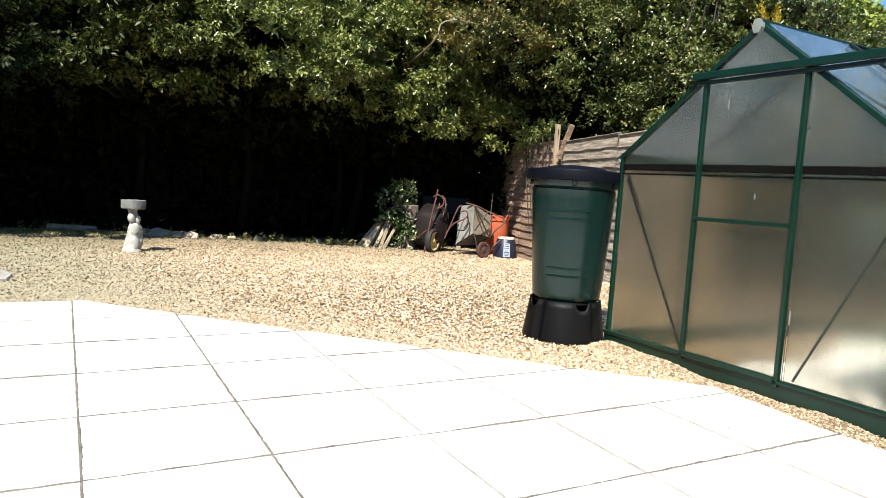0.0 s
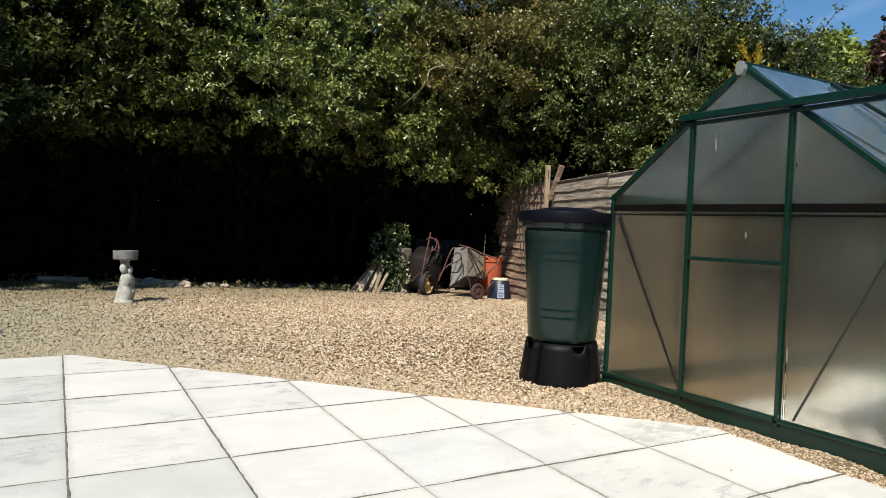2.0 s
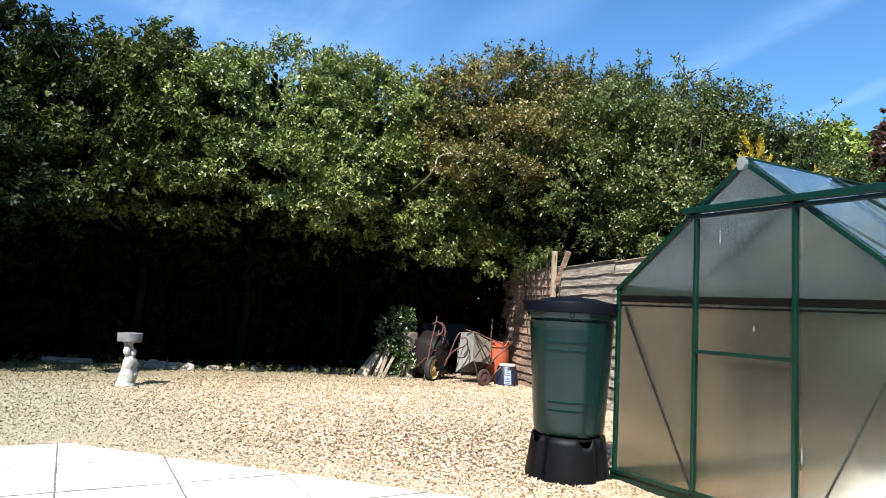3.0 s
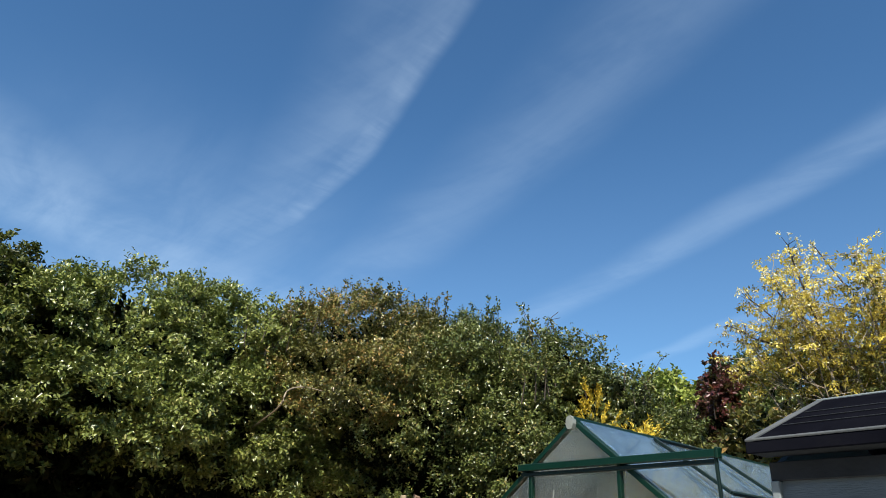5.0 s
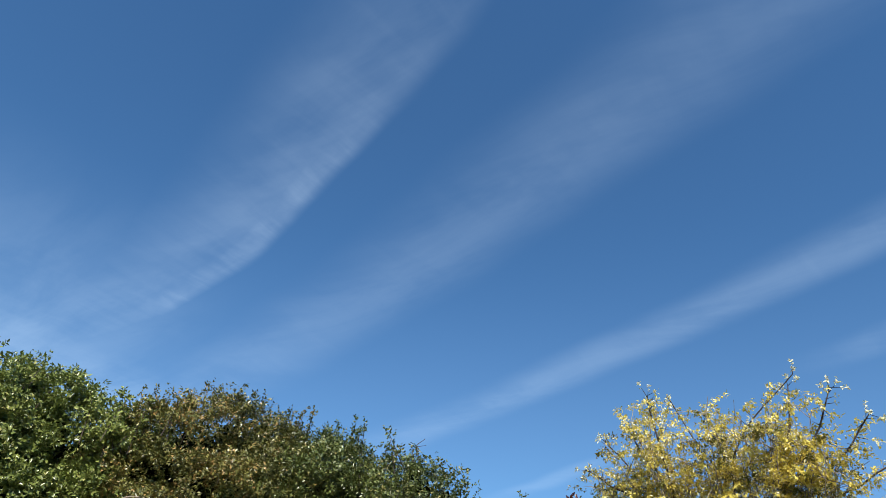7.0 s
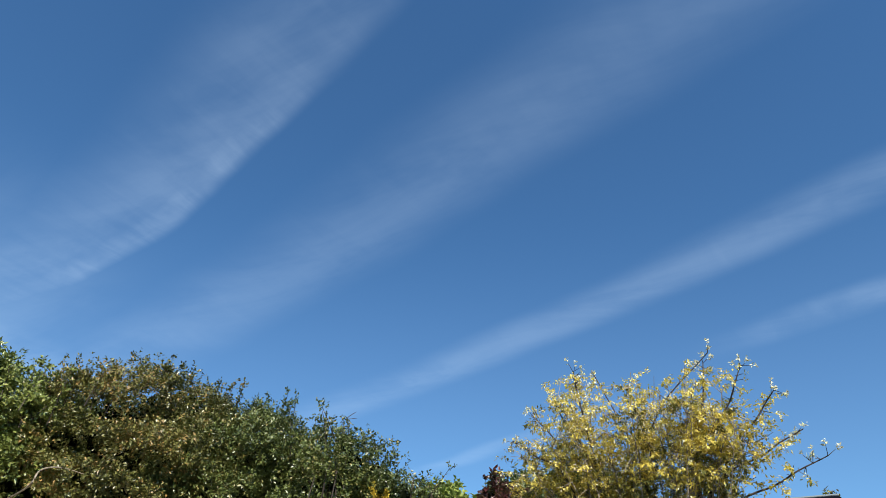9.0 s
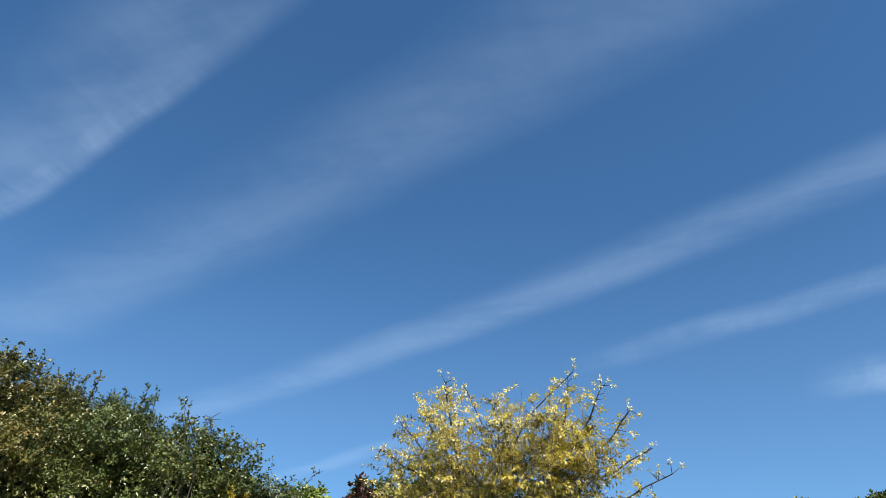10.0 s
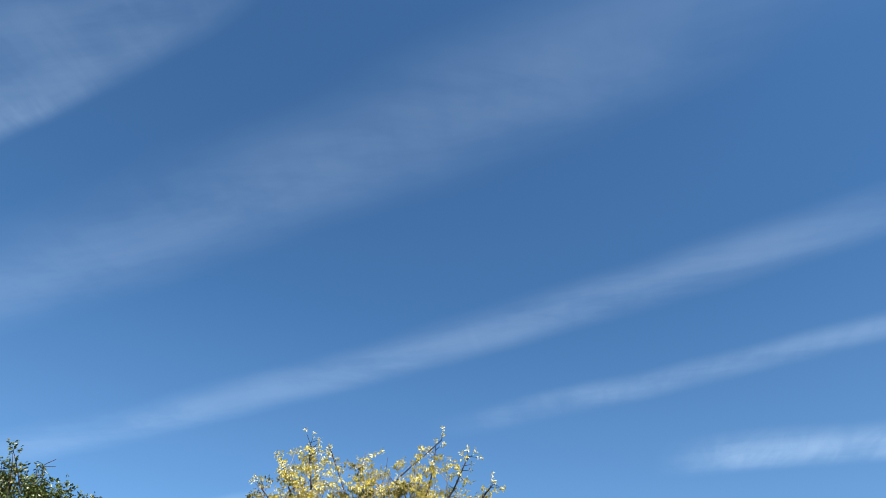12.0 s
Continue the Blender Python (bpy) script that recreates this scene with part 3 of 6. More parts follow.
def crown_blobs(rng, centre, radii, count, grain=0.27, towards=None):
    """Overlapping lumps that make up an uneven crown, closer together on the side towards the light."""
    d = unit(rng.normal(size=(count, 3)))
    d[:, 2] = np.where(d[:, 2] < -0.5, -d[:, 2], d[:, 2])
    if towards is not None:
        back = (d[:, :2] @ towards < -0.15) & (rng.random(count) < 0.65)
        d[:, :2] = np.where(back[:, None], d[:, :2] - 2 * (d[:, :2] @ towards)[:, None] * towards, d[:, :2])
    centres = np.array(centre) + d * np.array(radii) * rng.uniform(0.55, 0.87, (count, 1))
    if towards is not None:
        # the lower growth leans out to the light
        out = np.clip(0.30 - d[:, 2], 0, 0.8) * np.clip(d[:, :2] @ towards + 0.3, 0, 1)
        centres[:, :2] += out[:, None] * towards * 0.14 * radii[0]
    sizes = np.mean(radii) * grain * rng.uniform(0.65, 1.2, count)
    return np.vstack([centres, centre]), np.append(sizes, np.mean(radii) * 0.50)


PAD = np.array([1.12, 1.12, 0.70])


def patchy(p):
    """A loose pattern of thick and bare patches, about two thirds of a metre across."""
    a = np.sin(p @ [6.6, 3.8, 2.7] + 2 * np.sin(p @ [1.5, -2.4, 3.5]))
    b = np.sin(p @ [-3.1, 5.7, 6.0] + 2 * np.sin(p @ [3.7, 0.9, -1.9]))
    return 0.5 * (a + b)


def on_blobs(rng, centres, sizes, count, low, towards=None, bare=(-0.85, 0.25)):
    """Points on the outside of the lumps, with their outward ways; thinner on the side turned away from the garden."""
    out_p, out_d, got = [], [], 0
    share = sizes**2 / (sizes**2).sum()
    while got < count:
        k = rng.choice(len(sizes), size=count, p=share)
        d = unit(rng.normal(size=(count, 3)))
        p = centres[k] + d * PAD * sizes[k][:, None] * rng.uniform(0.82, 1.08, (count, 1))
        far = np.linalg.norm((p[:, None] - centres[None]) / PAD, axis=2) / sizes[None]
        far[np.arange(count), k] = 9
        keep = (far.min(1) > 0.84) & (p[:, 2] > low) & ((d[:, 2] > -0.35) | (rng.random(count) < 0.2)) & (patchy(p) > rng.uniform(*bare, count))
        if towards is not None:
            keep &= ((p - centres.mean(0))[:, :2] @ towards > -0.25) | (rng.random(count) < 0.22)
        out_p.append(p[keep])
        out_d.append(d[keep])
        got += keep.sum()
    return np.vstack(out_p)[:count], np.vstack(out_d)[:count]


def tree(name, foot, top, spread, low, material, label, category="tree", seed=1, twigs=2600, per=13, size=(0.105, 0.058), lumps=58, shoots=60, bark="bark", trunks=3, group="", lean=(0, 0), shoot_reach=0.45, inside=500, towards=None, grain=0.27, bare=(-0.85, 0.25), pads=0):
    """A broadleaf tree or large shrub: tapered trunks and limbs, a lumpy crown of leaves with gaps, leafy shoots on top."""
    rng = np.random.default_rng(seed)
    root = thing(name, pose(*foot), label, category, group)
    height = top - foot[2]
    centre = np.array([lean[0], lean[1], (low + height) / 2])
    radii = np.array([spread, spread, (height - low) / 2])
    centres, sizes = crown_blobs(rng, centre, radii * 0.98, lumps, grain, towards)
    bm = bmesh.new()
    for k in range(trunks):
        a = 2 * math.pi * k / trunks + rng.random()
        start = Vector((0.14 * math.cos(a), 0.14 * math.sin(a), -0.06))
        mid = Vector((lean[0] * 0.4 + 0.35 * math.cos(a), lean[1] * 0.4 + 0.35 * math.sin(a), low + 0.25 * (height - low)))
        end = Vector(centre) + Vector((0.4 * spread * math.cos(a), 0.4 * spread * math.sin(a), 0.15 * height))
        tube(bm, curve_points([start, (start + mid) / 2 + Vector((0.05, -0.04, 0)), mid, end]), [0.085 - 0.07 * i / 18 for i in range(19)], 8)
    part("trunk", bm, M[bark], root, smooth=True)
    bm = bmesh.new()
    for k in rng.choice(len(sizes), size=min(16, len(sizes)), replace=False):
        start = Vector((lean[0] * 0.4, lean[1] * 0.4, low + 0.2 * (height - low)))
        end = Vector(centres[k])
        tube(bm, curve_points([start, (start + end) / 2 + Vector(rng.normal(size=3) * 0.12), end], 4), [0.045 - 0.037 * i / 8 for i in range(9)], 5)
    # shoots stand in loose tufts on top of the crown
    tops, _ = on_blobs(rng, centres, sizes, 400, centre[2] + 0.45 * radii[2])
    tufts = tops[rng.permutation(len(tops))][: max(4, shoots // 5)]
    tops = (tufts[rng.integers(0, len(tufts), shoots)] + rng.normal(size=(shoots, 3)) * [0.16, 0.16, 0.05]) if shoots else tops[:0]
    shoot_way = unit(rng.normal(size=(len(tops), 3)) * 0.35 + [0, 0, 1.0])
    shoot_long = shoot_reach * rng.uniform(0.35, 1.1, len(tops))
    for p, w, s in zip(tops, shoot_way, shoot_long):
        tube(bm, [p - w * 0.25, p + w * s * 0.45 + rng.normal(size=3) * 0.02, p + w * s * 0.9], [0.008, 0.006, 0.003], 4)
    p, d = on_blobs(rng, centres, sizes, twigs - twigs * pads // 100, low - 0.25, towards, bare)
    if pads:
        # most twigs stand together in pads that catch the light, with gaps between
        q, e = on_blobs(rng, centres, sizes, twigs * pads // 100 // 9, low - 0.25, towards, bare)
        q, e = np.repeat(q, 9, 0), np.repeat(e, 9, 0)
        wide = np.repeat(rng.uniform(0.6, 1.35, (len(q) // 9, 1)), 9, 0)
        p = np.vstack([p, q + e * 0.05 + rng.normal(size=q.shape) * [0.12, 0.12, 0.055] * wide])
        d = np.vstack([d, e])
    way = unit(d * 0.75 + rng.normal(size=p.shape) * 0.4 + [0, 0, 0.12])
    sets = [sprays(rng, p - way * 0.10, way, per, 0.24, *size)]
    for p1, w1, s1 in zip(tops, shoot_way, shoot_long):
        count = 5 + int(16 * s1)
        along = p1 + w1 * (s1 * rng.uniform(-0.3, 1.0, (count, 1)))
        sets.append(sprays(rng, along, unit(w1 + rng.normal(size=(count, 3)) * 0.75), 7, 0.11, size[0] * 0.9, size[1] * 0.9, 0.8, 0.3))
    part("branchwork", bm, M["twig"], root)
    mid = centre + unit(rng.normal(size=(twigs // 6, 3)) * [1, 1, 1.1]) * rng.uniform(0.6, 0.92, (twigs // 6, 1)) * radii
    mid = mid[mid[:, 2] > centre[2] + 0.5 * radii[2]]
    sets.append(sprays(rng, mid, unit(rng.normal(size=mid.shape) + [0, 0, 0.3]), 7, 0.24, size[0] * 1.15, size[1] * 1.2))
    # near-black leaves in the crown: the shade of its hollows put into colour
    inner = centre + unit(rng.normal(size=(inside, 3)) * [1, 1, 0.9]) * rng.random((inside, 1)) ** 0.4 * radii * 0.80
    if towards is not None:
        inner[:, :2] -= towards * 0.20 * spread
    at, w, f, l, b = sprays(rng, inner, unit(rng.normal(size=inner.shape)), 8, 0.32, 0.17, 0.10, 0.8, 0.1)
    new("inner_growth", leaves("inner_growth", at, w, f, l, b, M["leaf_painted_shade"])).parent = root
    at, w, f, l, b = (np.concatenate(c) for c in zip(*sets))
    crown = new("crown", leaves("crown", at, w, f, l, b, M[material]))
    crown.parent = root
    return root


# ---------------------------------------------------------------- ground
FALL_X, FALL_Y, RISE = 0.014, 0.021, 0.005          # the patio's slight fall towards the house, metres in a metre


def level(x, y):
    """The lie of the ground: it falls with the patio and levels out beyond it."""
    fall = RISE + FALL_X * np.clip(x, -7.5, 3.0) + FALL_Y * np.clip(y, -9.6, 1.3)
    return fall * np.clip((4.5 - y) / 3.2, 0, 1)


def heap(x, y):
    """Gravel banked up unevenly against the greenhouse base."""
    lift = 0.030 + 0.010 * np.sin(5.1 * y + 0.7) + 0.006 * np.sin(13.0 * y)
    return level(x, y) + lift * np.clip((x - 2.94) / 0.12, 0, 1) * np.clip((-0.66 - y) / 0.12, 0, 1)


def make_ground():
    bm = bmesh.new()
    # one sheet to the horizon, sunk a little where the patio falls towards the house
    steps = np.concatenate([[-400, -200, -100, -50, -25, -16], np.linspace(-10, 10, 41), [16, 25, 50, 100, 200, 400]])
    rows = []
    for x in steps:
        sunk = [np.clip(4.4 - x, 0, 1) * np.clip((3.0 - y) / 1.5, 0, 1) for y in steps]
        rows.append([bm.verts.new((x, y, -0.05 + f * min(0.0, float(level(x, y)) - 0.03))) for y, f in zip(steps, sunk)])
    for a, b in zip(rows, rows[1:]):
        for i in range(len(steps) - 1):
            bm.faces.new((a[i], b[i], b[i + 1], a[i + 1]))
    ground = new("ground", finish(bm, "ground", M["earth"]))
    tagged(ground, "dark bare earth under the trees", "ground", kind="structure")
    # gravel bed over the earth
    bm = bmesh.new()
    xs, ys = np.linspace(-5, 7.4, 50), np.linspace(-7, 8.2, 60)
    grid = [[bm.verts.new((x, y, float(level(x, y)) - 0.028 + 0.012 * noise.noise(Vector((x * 1.3, y * 1.3, 0))))) for y in ys] for x in xs]
    for a, b in zip(grid, grid[1:]):
        for i in range(len(ys) - 1):
            if ys[i] < far_edge(a[i].co.x):
                bm.faces.new((a[i], b[i], b[i + 1], a[i + 1]))
    ys = np.linspace(-2.95, -0.68, 60)
    for y0, y1 in zip(ys, ys[1:]):
        rows = [[bm.verts.new((x, y, -0.012 + heap(x, y))) for x in np.linspace(2.92, 3.10, 9)] for y in (y0, y1)]
        for i in range(8):
            bm.faces.new((rows[0][i], rows[0][i + 1], rows[1][i + 1], rows[1][i]))
    bmesh.ops.remove_doubles(bm, verts=bm.verts, dist=1e-4)
    bed = new("gravel_bed", finish(bm, "gravel_bed", M["gravel_bed"], True))
    tagged(bed, "bed of pale golden garden gravel round the patio", "gravel", kind="structure")


def far_edge(x):
    """How far back the gravel reaches before the bare earth under the hedge."""
    return np.interp(x, [-6, 0.7, 1.3, 2.6, 3.6, 4.4, 5.2, 9], [8.3, 8.2, 7.2, 7.05, 6.55, 6.4, 6.3, 6.6]) + 0.08 * np.sin(4.3 * x) + 0.05 * np.sin(11.0 * x)


def on_patio(x, y):
    return (y < 1.235) & (x < 3.0) & (x + y < 1.30)


def make_pebbles():
    """Loose stones of 1.5 to 4 cm on the bed, thinner far off."""
    rng = np.random.default_rng(5)
    count = 235000
    x, y = rng.uniform(-3.2, 7.2, count), rng.uniform(-2.9, 8.1, count)
    near = rng.random(count) < np.clip(1.25 - 0.05 * (y + 3), 0.55, 1.0)
    line = (x - 5.2) - (y - 1.0) * 0.272
    keep = ~on_patio(x + 0.03 * rng.normal(size=count), y + 0.02 * rng.normal(size=count)) & near & (line < 0.1)
    aside = (x > 0.95 * (y + 4.2)) | (x < -0.6 - 0.16 * (y + 4.2))
    keep &= ~aside | (rng.random(count) < 0.35)
    keep &= ~((x > 3.14) & (y < -0.80)) & (y < far_edge(x) + 0.15 * rng.normal(size=count))
    more = 11000
    x, y = np.append(x[keep], rng.uniform(2.90, 3.09, more)), np.append(y[keep], rng.uniform(-2.9, -0.45, more))
    close = 32000
    along, off = rng.uniform(-1.6, 2.9, close), rng.exponential(0.55, close)
    edge = np.minimum(1.24, 1.30 - along)
    x, y = np.append(x, along), np.append(y, edge + off)
    spilt = 45
    along, off = rng.uniform(-3.0, 2.8, spilt), rng.exponential(0.45, spilt)
    x, y = np.append(x, along), np.append(y, np.minimum(1.2, 1.25 - along) - off)
    fine = np.concatenate([np.ones(keep.sum()), np.full(more, 0.62), np.full(close, 0.72), np.full(spilt, 0.42)])[:, None]
    n = len(x)
    base = np.array([[1, 0, 0], [-1, 0, 0], [0, 1, 0], [0, -1, 0], [0, 0, 1]], float)
    tri = np.array([[0, 2, 4], [2, 1, 4], [1, 3, 4], [3, 0, 4]])
    size = fine * (1 + 0.05 * np.clip(y - 1, 0, 6))[:, None] * rng.uniform(0.0064, 0.0136, (n, 1)) * np.stack([rng.uniform(0.8, 1.5, n), rng.uniform(0.7, 1.1, n), rng.uniform(0.5, 0.9, n)], 1)
    v = base[None] * size[:, None] * rng.uniform(0.75, 1.25, (n, 5, 1))
    a, tip = rng.uniform(0, 2 * np.pi, n), rng.normal(size=n) * 0.5
    ct, st = np.cos(tip)[:, None], np.sin(tip)[:, None]
    v = np.stack([v[..., 0] * ct - v[..., 2] * st, v[..., 1], v[..., 0] * st + v[..., 2] * ct], -1)
    ca, sa = np.cos(a)[:, None], np.sin(a)[:, None]
    v = np.stack([v[..., 0] * ca - v[..., 1] * sa, v[..., 0] * sa + v[..., 1] * ca, v[..., 2]], -1)
    v += np.stack([x, y, np.where(np.arange(n) >= n - spilt, level(x, y) + 0.004, -0.018 + 0.008 * rng.random(n) + heap(x, y))], -1)[:, None]
    tris = (5 * np.arange(n)[:, None, None] + tri[None]).reshape(-1, 3)
    ob = new("gravel", fast_mesh("gravel", v.reshape(-1, 3), tris, M["pebbles"]))
    tagged(ob, "loose pale golden gravel stones lying round the patio", "gravel", kind="stuff")


def make_unseen_walls():
    """Plain walls added out of view to cut sky light and pane reflections: behind the patio and on the side of the bird
    bath.
    """
    part_of = (("wall_south", (-7.6, 1.6, -9.7, -9.5, 5.0), "render", "plain unseen wall added behind the patio to block sky light"), ("wall_west", (-7.6, -7.4, -9.5, 9.5, 3.4), "fence_brown", "plain brown unseen wall added to darken what the panes reflect"))
    for name, (x0, x1, y0, y1, high), mat, label in part_of:
        ob = new(name, finish(box(bmesh.new(), x0, x1, y0, y1, -0.6, high, 0.01), name, M[mat]))
        tagged(ob, label, "wall", kind="structure")


make_ground()
make_pebbles()
make_unseen_walls()


# ---------------------------------------------------------------- greenhouse
GX, GY = 3.097, -1.694         # middle of the front gable
HALF, DEEP, EAVE, RIDGE, BASE = 0.93, 2.5, 1.24, 1.905, 0.12


def make_greenhouse():
    g = thing("greenhouse", pose(GX, GY, -0.014) @ Matrix.Scale(1.015, 4), "small green aluminium greenhouse with cloudy twin-wall panes on gravel", "greenhouse")
    slope = (RIDGE - EAVE) / HALF
    W = {1: HALF, -1: 0.055 - HALF}
    E = {1: EAVE, -1: EAVE - 0.028}

    def roof_z(y):
        return RIDGE - slope * abs(y)

    def rod(name, p, q, w, h, mat="green_frame", up=(0, 0, 1), label=""):
        return part(name, bar(bmesh.new(), p, q, w, h, up), M[mat], g, label)

    # steel base
    for name, p, q in (("base_rail", (0, W[-1] - 0.02, 0.045), (0, HALF + 0.02, 0.045)), ("base_rail", (DEEP, W[-1], 0.045), (DEEP, HALF, 0.045)), ("base_rail", (0, W[-1], 0.045), (DEEP, W[-1], 0.045)), ("base_rail", (0, HALF, 0.045), (DEEP, HALF, 0.045))):
        rail = rod(name, p, q, 0.045, 0.15)
        lip = bar(bmesh.new(), Vector(p) + Vector((-0.012 if p[0] == q[0] == 0 else 0, 0, 0.08)), Vector(q) + Vector((-0.012 if p[0] == q[0] == 0 else 0, 0, 0.08)), 0.05, 0.018)
        part("sill_lip", lip, M["green_frame"], rail)
    for x in (0, DEEP):
        for s in (-1, 1):
            rod("corner_post", (x, W[s], BASE), (x, W[s], E[s] + 0.01), 0.050 if s < 0 else 0.026, 0.030, up=(1, 0, 0))
            rod("gable_rafter", (x, W[s] + s * 0.02, E[s] - 0.01), (x, 0, RIDGE), 0.028, 0.036, up=(1, 0, 0))
        rod("gable_crossbar", (x + (-0.005 if x == 0 else -0.020), W[-1], 1.160), (x + (-0.005 if x == 0 else -0.020), HALF, 1.184), 0.004, 0.040, "band")
        rod("crossbar_lip", (x + (-0.004 if x == 0 else 0.010), W[-1], 1.125), (x + (-0.004 if x == 0 else 0.010), HALF, 1.142), 0.005, 0.010, "band")
    for s in (-1, 1):
        rod("eave_rail", (0, W[s], E[s]), (DEEP, W[s], E[s]), 0.05, 0.06)
        if s > 0:
            part("eave_cap", box(bmesh.new(), -0.022, 0.0, W[s] + 0.006, W[s] + 0.026, EAVE - 0.03, EAVE - 0.005, 0.003), M["white_cap"], g, "small white eave cap")
        gut = bmesh.new()
        bar(gut, (-0.02 if s < 0 else 0.10, W[s] + s * 0.045, E[s] - 0.03), (DEEP + 0.02, W[s] + s * 0.045, E[s] - 0.03), 0.05, 0.07)
        part("gutter", gut, M["lid_black"], g, "black plastic gutter")
        for k in (1, 2, 3):
            x = DEEP * k / 4
            rod("roof_bar", (x, W[s], E[s] + 0.02), (x, 0, RIDGE + 0.005), 0.015, 0.026, "dark_frame", up=(1, 0, 0))
            rod("wall_bar", (x, W[s], BASE), (x, W[s], E[s]), 0.022, 0.03, up=(1, 0, 0))
        rod("side_brace", (0.03, W[s] - s * 0.03, EAVE - 0.1), (0.55, W[s] - s * 0.03, 0.2), 0.02, 0.006, "dark_frame", up=(0, 1, 0))
    rod("ridge_bar", (-0.03, 0, RIDGE + 0.005), (DEEP + 0.03, 0, RIDGE + 0.005), 0.045, 0.035)
    # unseen floor, added pale so that the lower panes look lighter
    part("floor_slab", box(bmesh.new(), 0.05, DEEP - 0.05, W[-1] + 0.05, HALF - 0.05, -0.04, 0.006, 0.003), M["floor_slab"], g, "pale unseen floor slab added to lighten the lower panes")
    # front door with its sliding track
    for y in (0.30, -0.30):
        rod("door_post", (-0.022, y, BASE - 0.02), (-0.022, y, 1.66), 0.022, 0.03, up=(1, 0, 0))
    rod("door_rail", (-0.035, 0.29, 0.895), (-0.035, -0.29, 0.895), 0.02, 0.022)
    rod("door_rail", (-0.035, 0.29, 0.135), (-0.035, -0.29, 0.135), 0.024, 0.03)
    rod("door_track", (-0.05, 0.37, 1.675), (-0.05, -0.845, 1.665), 0.035, 0.036)
    rod("track_shadow_lip", (-0.035, 0.36, 1.64), (-0.035, -0.835, 1.632), 0.03, 0.02, "dark_frame")
    rod("track_strut", (-0.05, -0.838, 1.66), (-0.035, -0.845, 1.26), 0.014, 0.016, "dark_frame", up=(1, 0, 0))
    part("track_end_cap", box(bmesh.new(), -0.07, -0.03, -0.860, -0.844, 1.642, 1.69, 0.004), M["green_frame"], g)
    # braces inside the front wall
    rod("brace", (0.012, 0.89, 1.12), (0.012, 0.34, 0.14), 0.022, 0.006, "felt", up=(1, 0, 0))
    rod("brace", (0.012, -0.83, 1.10), (0.014, -0.36, 0.14), 0.014, 0.006, "dark_frame", up=(1, 0, 0))
    # caps
    cap = bmesh.new()
    sheet(cap, [(-0.045, -0.027, RIDGE - 0.018), (-0.045, -0.016, RIDGE - 0.045), (-0.045, 0.016, RIDGE - 0.045), (-0.045, 0.027, RIDGE - 0.018), (-0.045, 0.021, RIDGE + 0.016), (-0.045, 0.008, RIDGE + 0.026), (-0.045, -0.008, RIDGE + 0.026), (-0.045, -0.021, RIDGE + 0.016)], (1, 0, 0), 0.03)
    part("ridge_cap", cap, M["white_cap"], g, "grey-white plastic ridge cap")
    for s in (-1,):
        gc = bmesh.new()
        box(gc, -0.03, 0.0, W[s] + s * 0.015, W[s] + s * 0.056, E[s] - 0.030, E[s] - 0.023, 0.002)
        box(gc, -0.03, 0.0, W[s] + s * 0.049, W[s] + s * 0.057, E[s] - 0.030, E[s] - 0.004, 0.002)
        box(gc, -0.03, 0.0, W[s] + s * 0.010, W[s] + s * 0.057, E[s] - 0.006, E[s] + 0.001, 0.002)
        part("gutter_end", gc, M["white_cap"], g, "white plastic gutter end")
    # panes
    P = M["pane"]
    for x in (0.0, DEEP - 0.006):
        def pane(pts):
            part("pane", sheet(bmesh.new(), [(x, y, z) for y, z in pts], (1, 0, 0), 0.006), P, g)
        pane([(0.32, BASE), (0.91, BASE), (0.91, EAVE), (0.32, roof_z(0.32) - 0.01)])
        pane([(-0.32, BASE), (W[-1] + 0.02, BASE), (W[-1] + 0.02, E[-1] - 0.01), (-0.32, roof_z(0.32) - 0.02)])
        pane([(0.30, 1.69), (-0.30, 1.69), (0, RIDGE - 0.02)])
        pane([(0.31, BASE), (-0.31, BASE), (-0.31, 0.89), (0.31, 0.89)])
        pane([(0.31, 0.90), (-0.31, 0.90), (-0.31, 1.66), (0.31, 1.66)])
    for s in (-1, 1):
        up = Vector((0, s * slope, 1)).normalized()
        for k in range(4):
            x0, x1 = DEEP * k / 4 + 0.012, DEEP * (k + 1) / 4 - 0.012
            part("pane", sheet(bmesh.new(), [(x0, W[s] - s * 0.003, BASE), (x1, W[s] - s * 0.003, BASE), (x1, W[s] - s * 0.003, E[s]), (x0, W[s] - s * 0.003, E[s])], (0, s, 0), 0.006), P, g)
            part("roof_pane", sheet(bmesh.new(), [(x0, W[s], E[s] + 0.02), (x1, W[s], E[s] + 0.02), (x1, s * 0.03, RIDGE), (x0, s * 0.03, RIDGE)], up, 0.006), M["roof_pane"], g)
    # roof vent on the slope beside the shed
    up = Vector((0, -slope, 1)).normalized()
    x0, x1 = DEEP / 4 + 0.01, DEEP / 2 - 0.01
    lifted = [Vector((x, -y, roof_z(y))) + up * 0.035 for x, y in ((x0, 0.50), (x1, 0.50), (x1, 0.05), (x0, 0.05))]
    vent = part("roof_vent", bar(bmesh.new(), lifted[0], lifted[1], 0.02, 0.02, up), M["dark_frame"], g)
    for a, b in ((1, 2), (2, 3), (3, 0)):
        part("vent_bar", bar(bmesh.new(), lifted[a], lifted[b], 0.016, 0.02, up), M["dark_frame"], vent)
    # small marks on the front panes: clear handles and a clip
    for y, z, h in ((0.155, 1.52, 0.07), (-0.06, 1.03, 0.03), (-0.325, 0.45, 0.07)):
        part("clip", box(bmesh.new(), -0.012, -0.002, y - 0.0015, y + 0.0015, z - h / 2, z + h / 2, 0.001), M["white_cap"], g, "small shiny glazing clip")
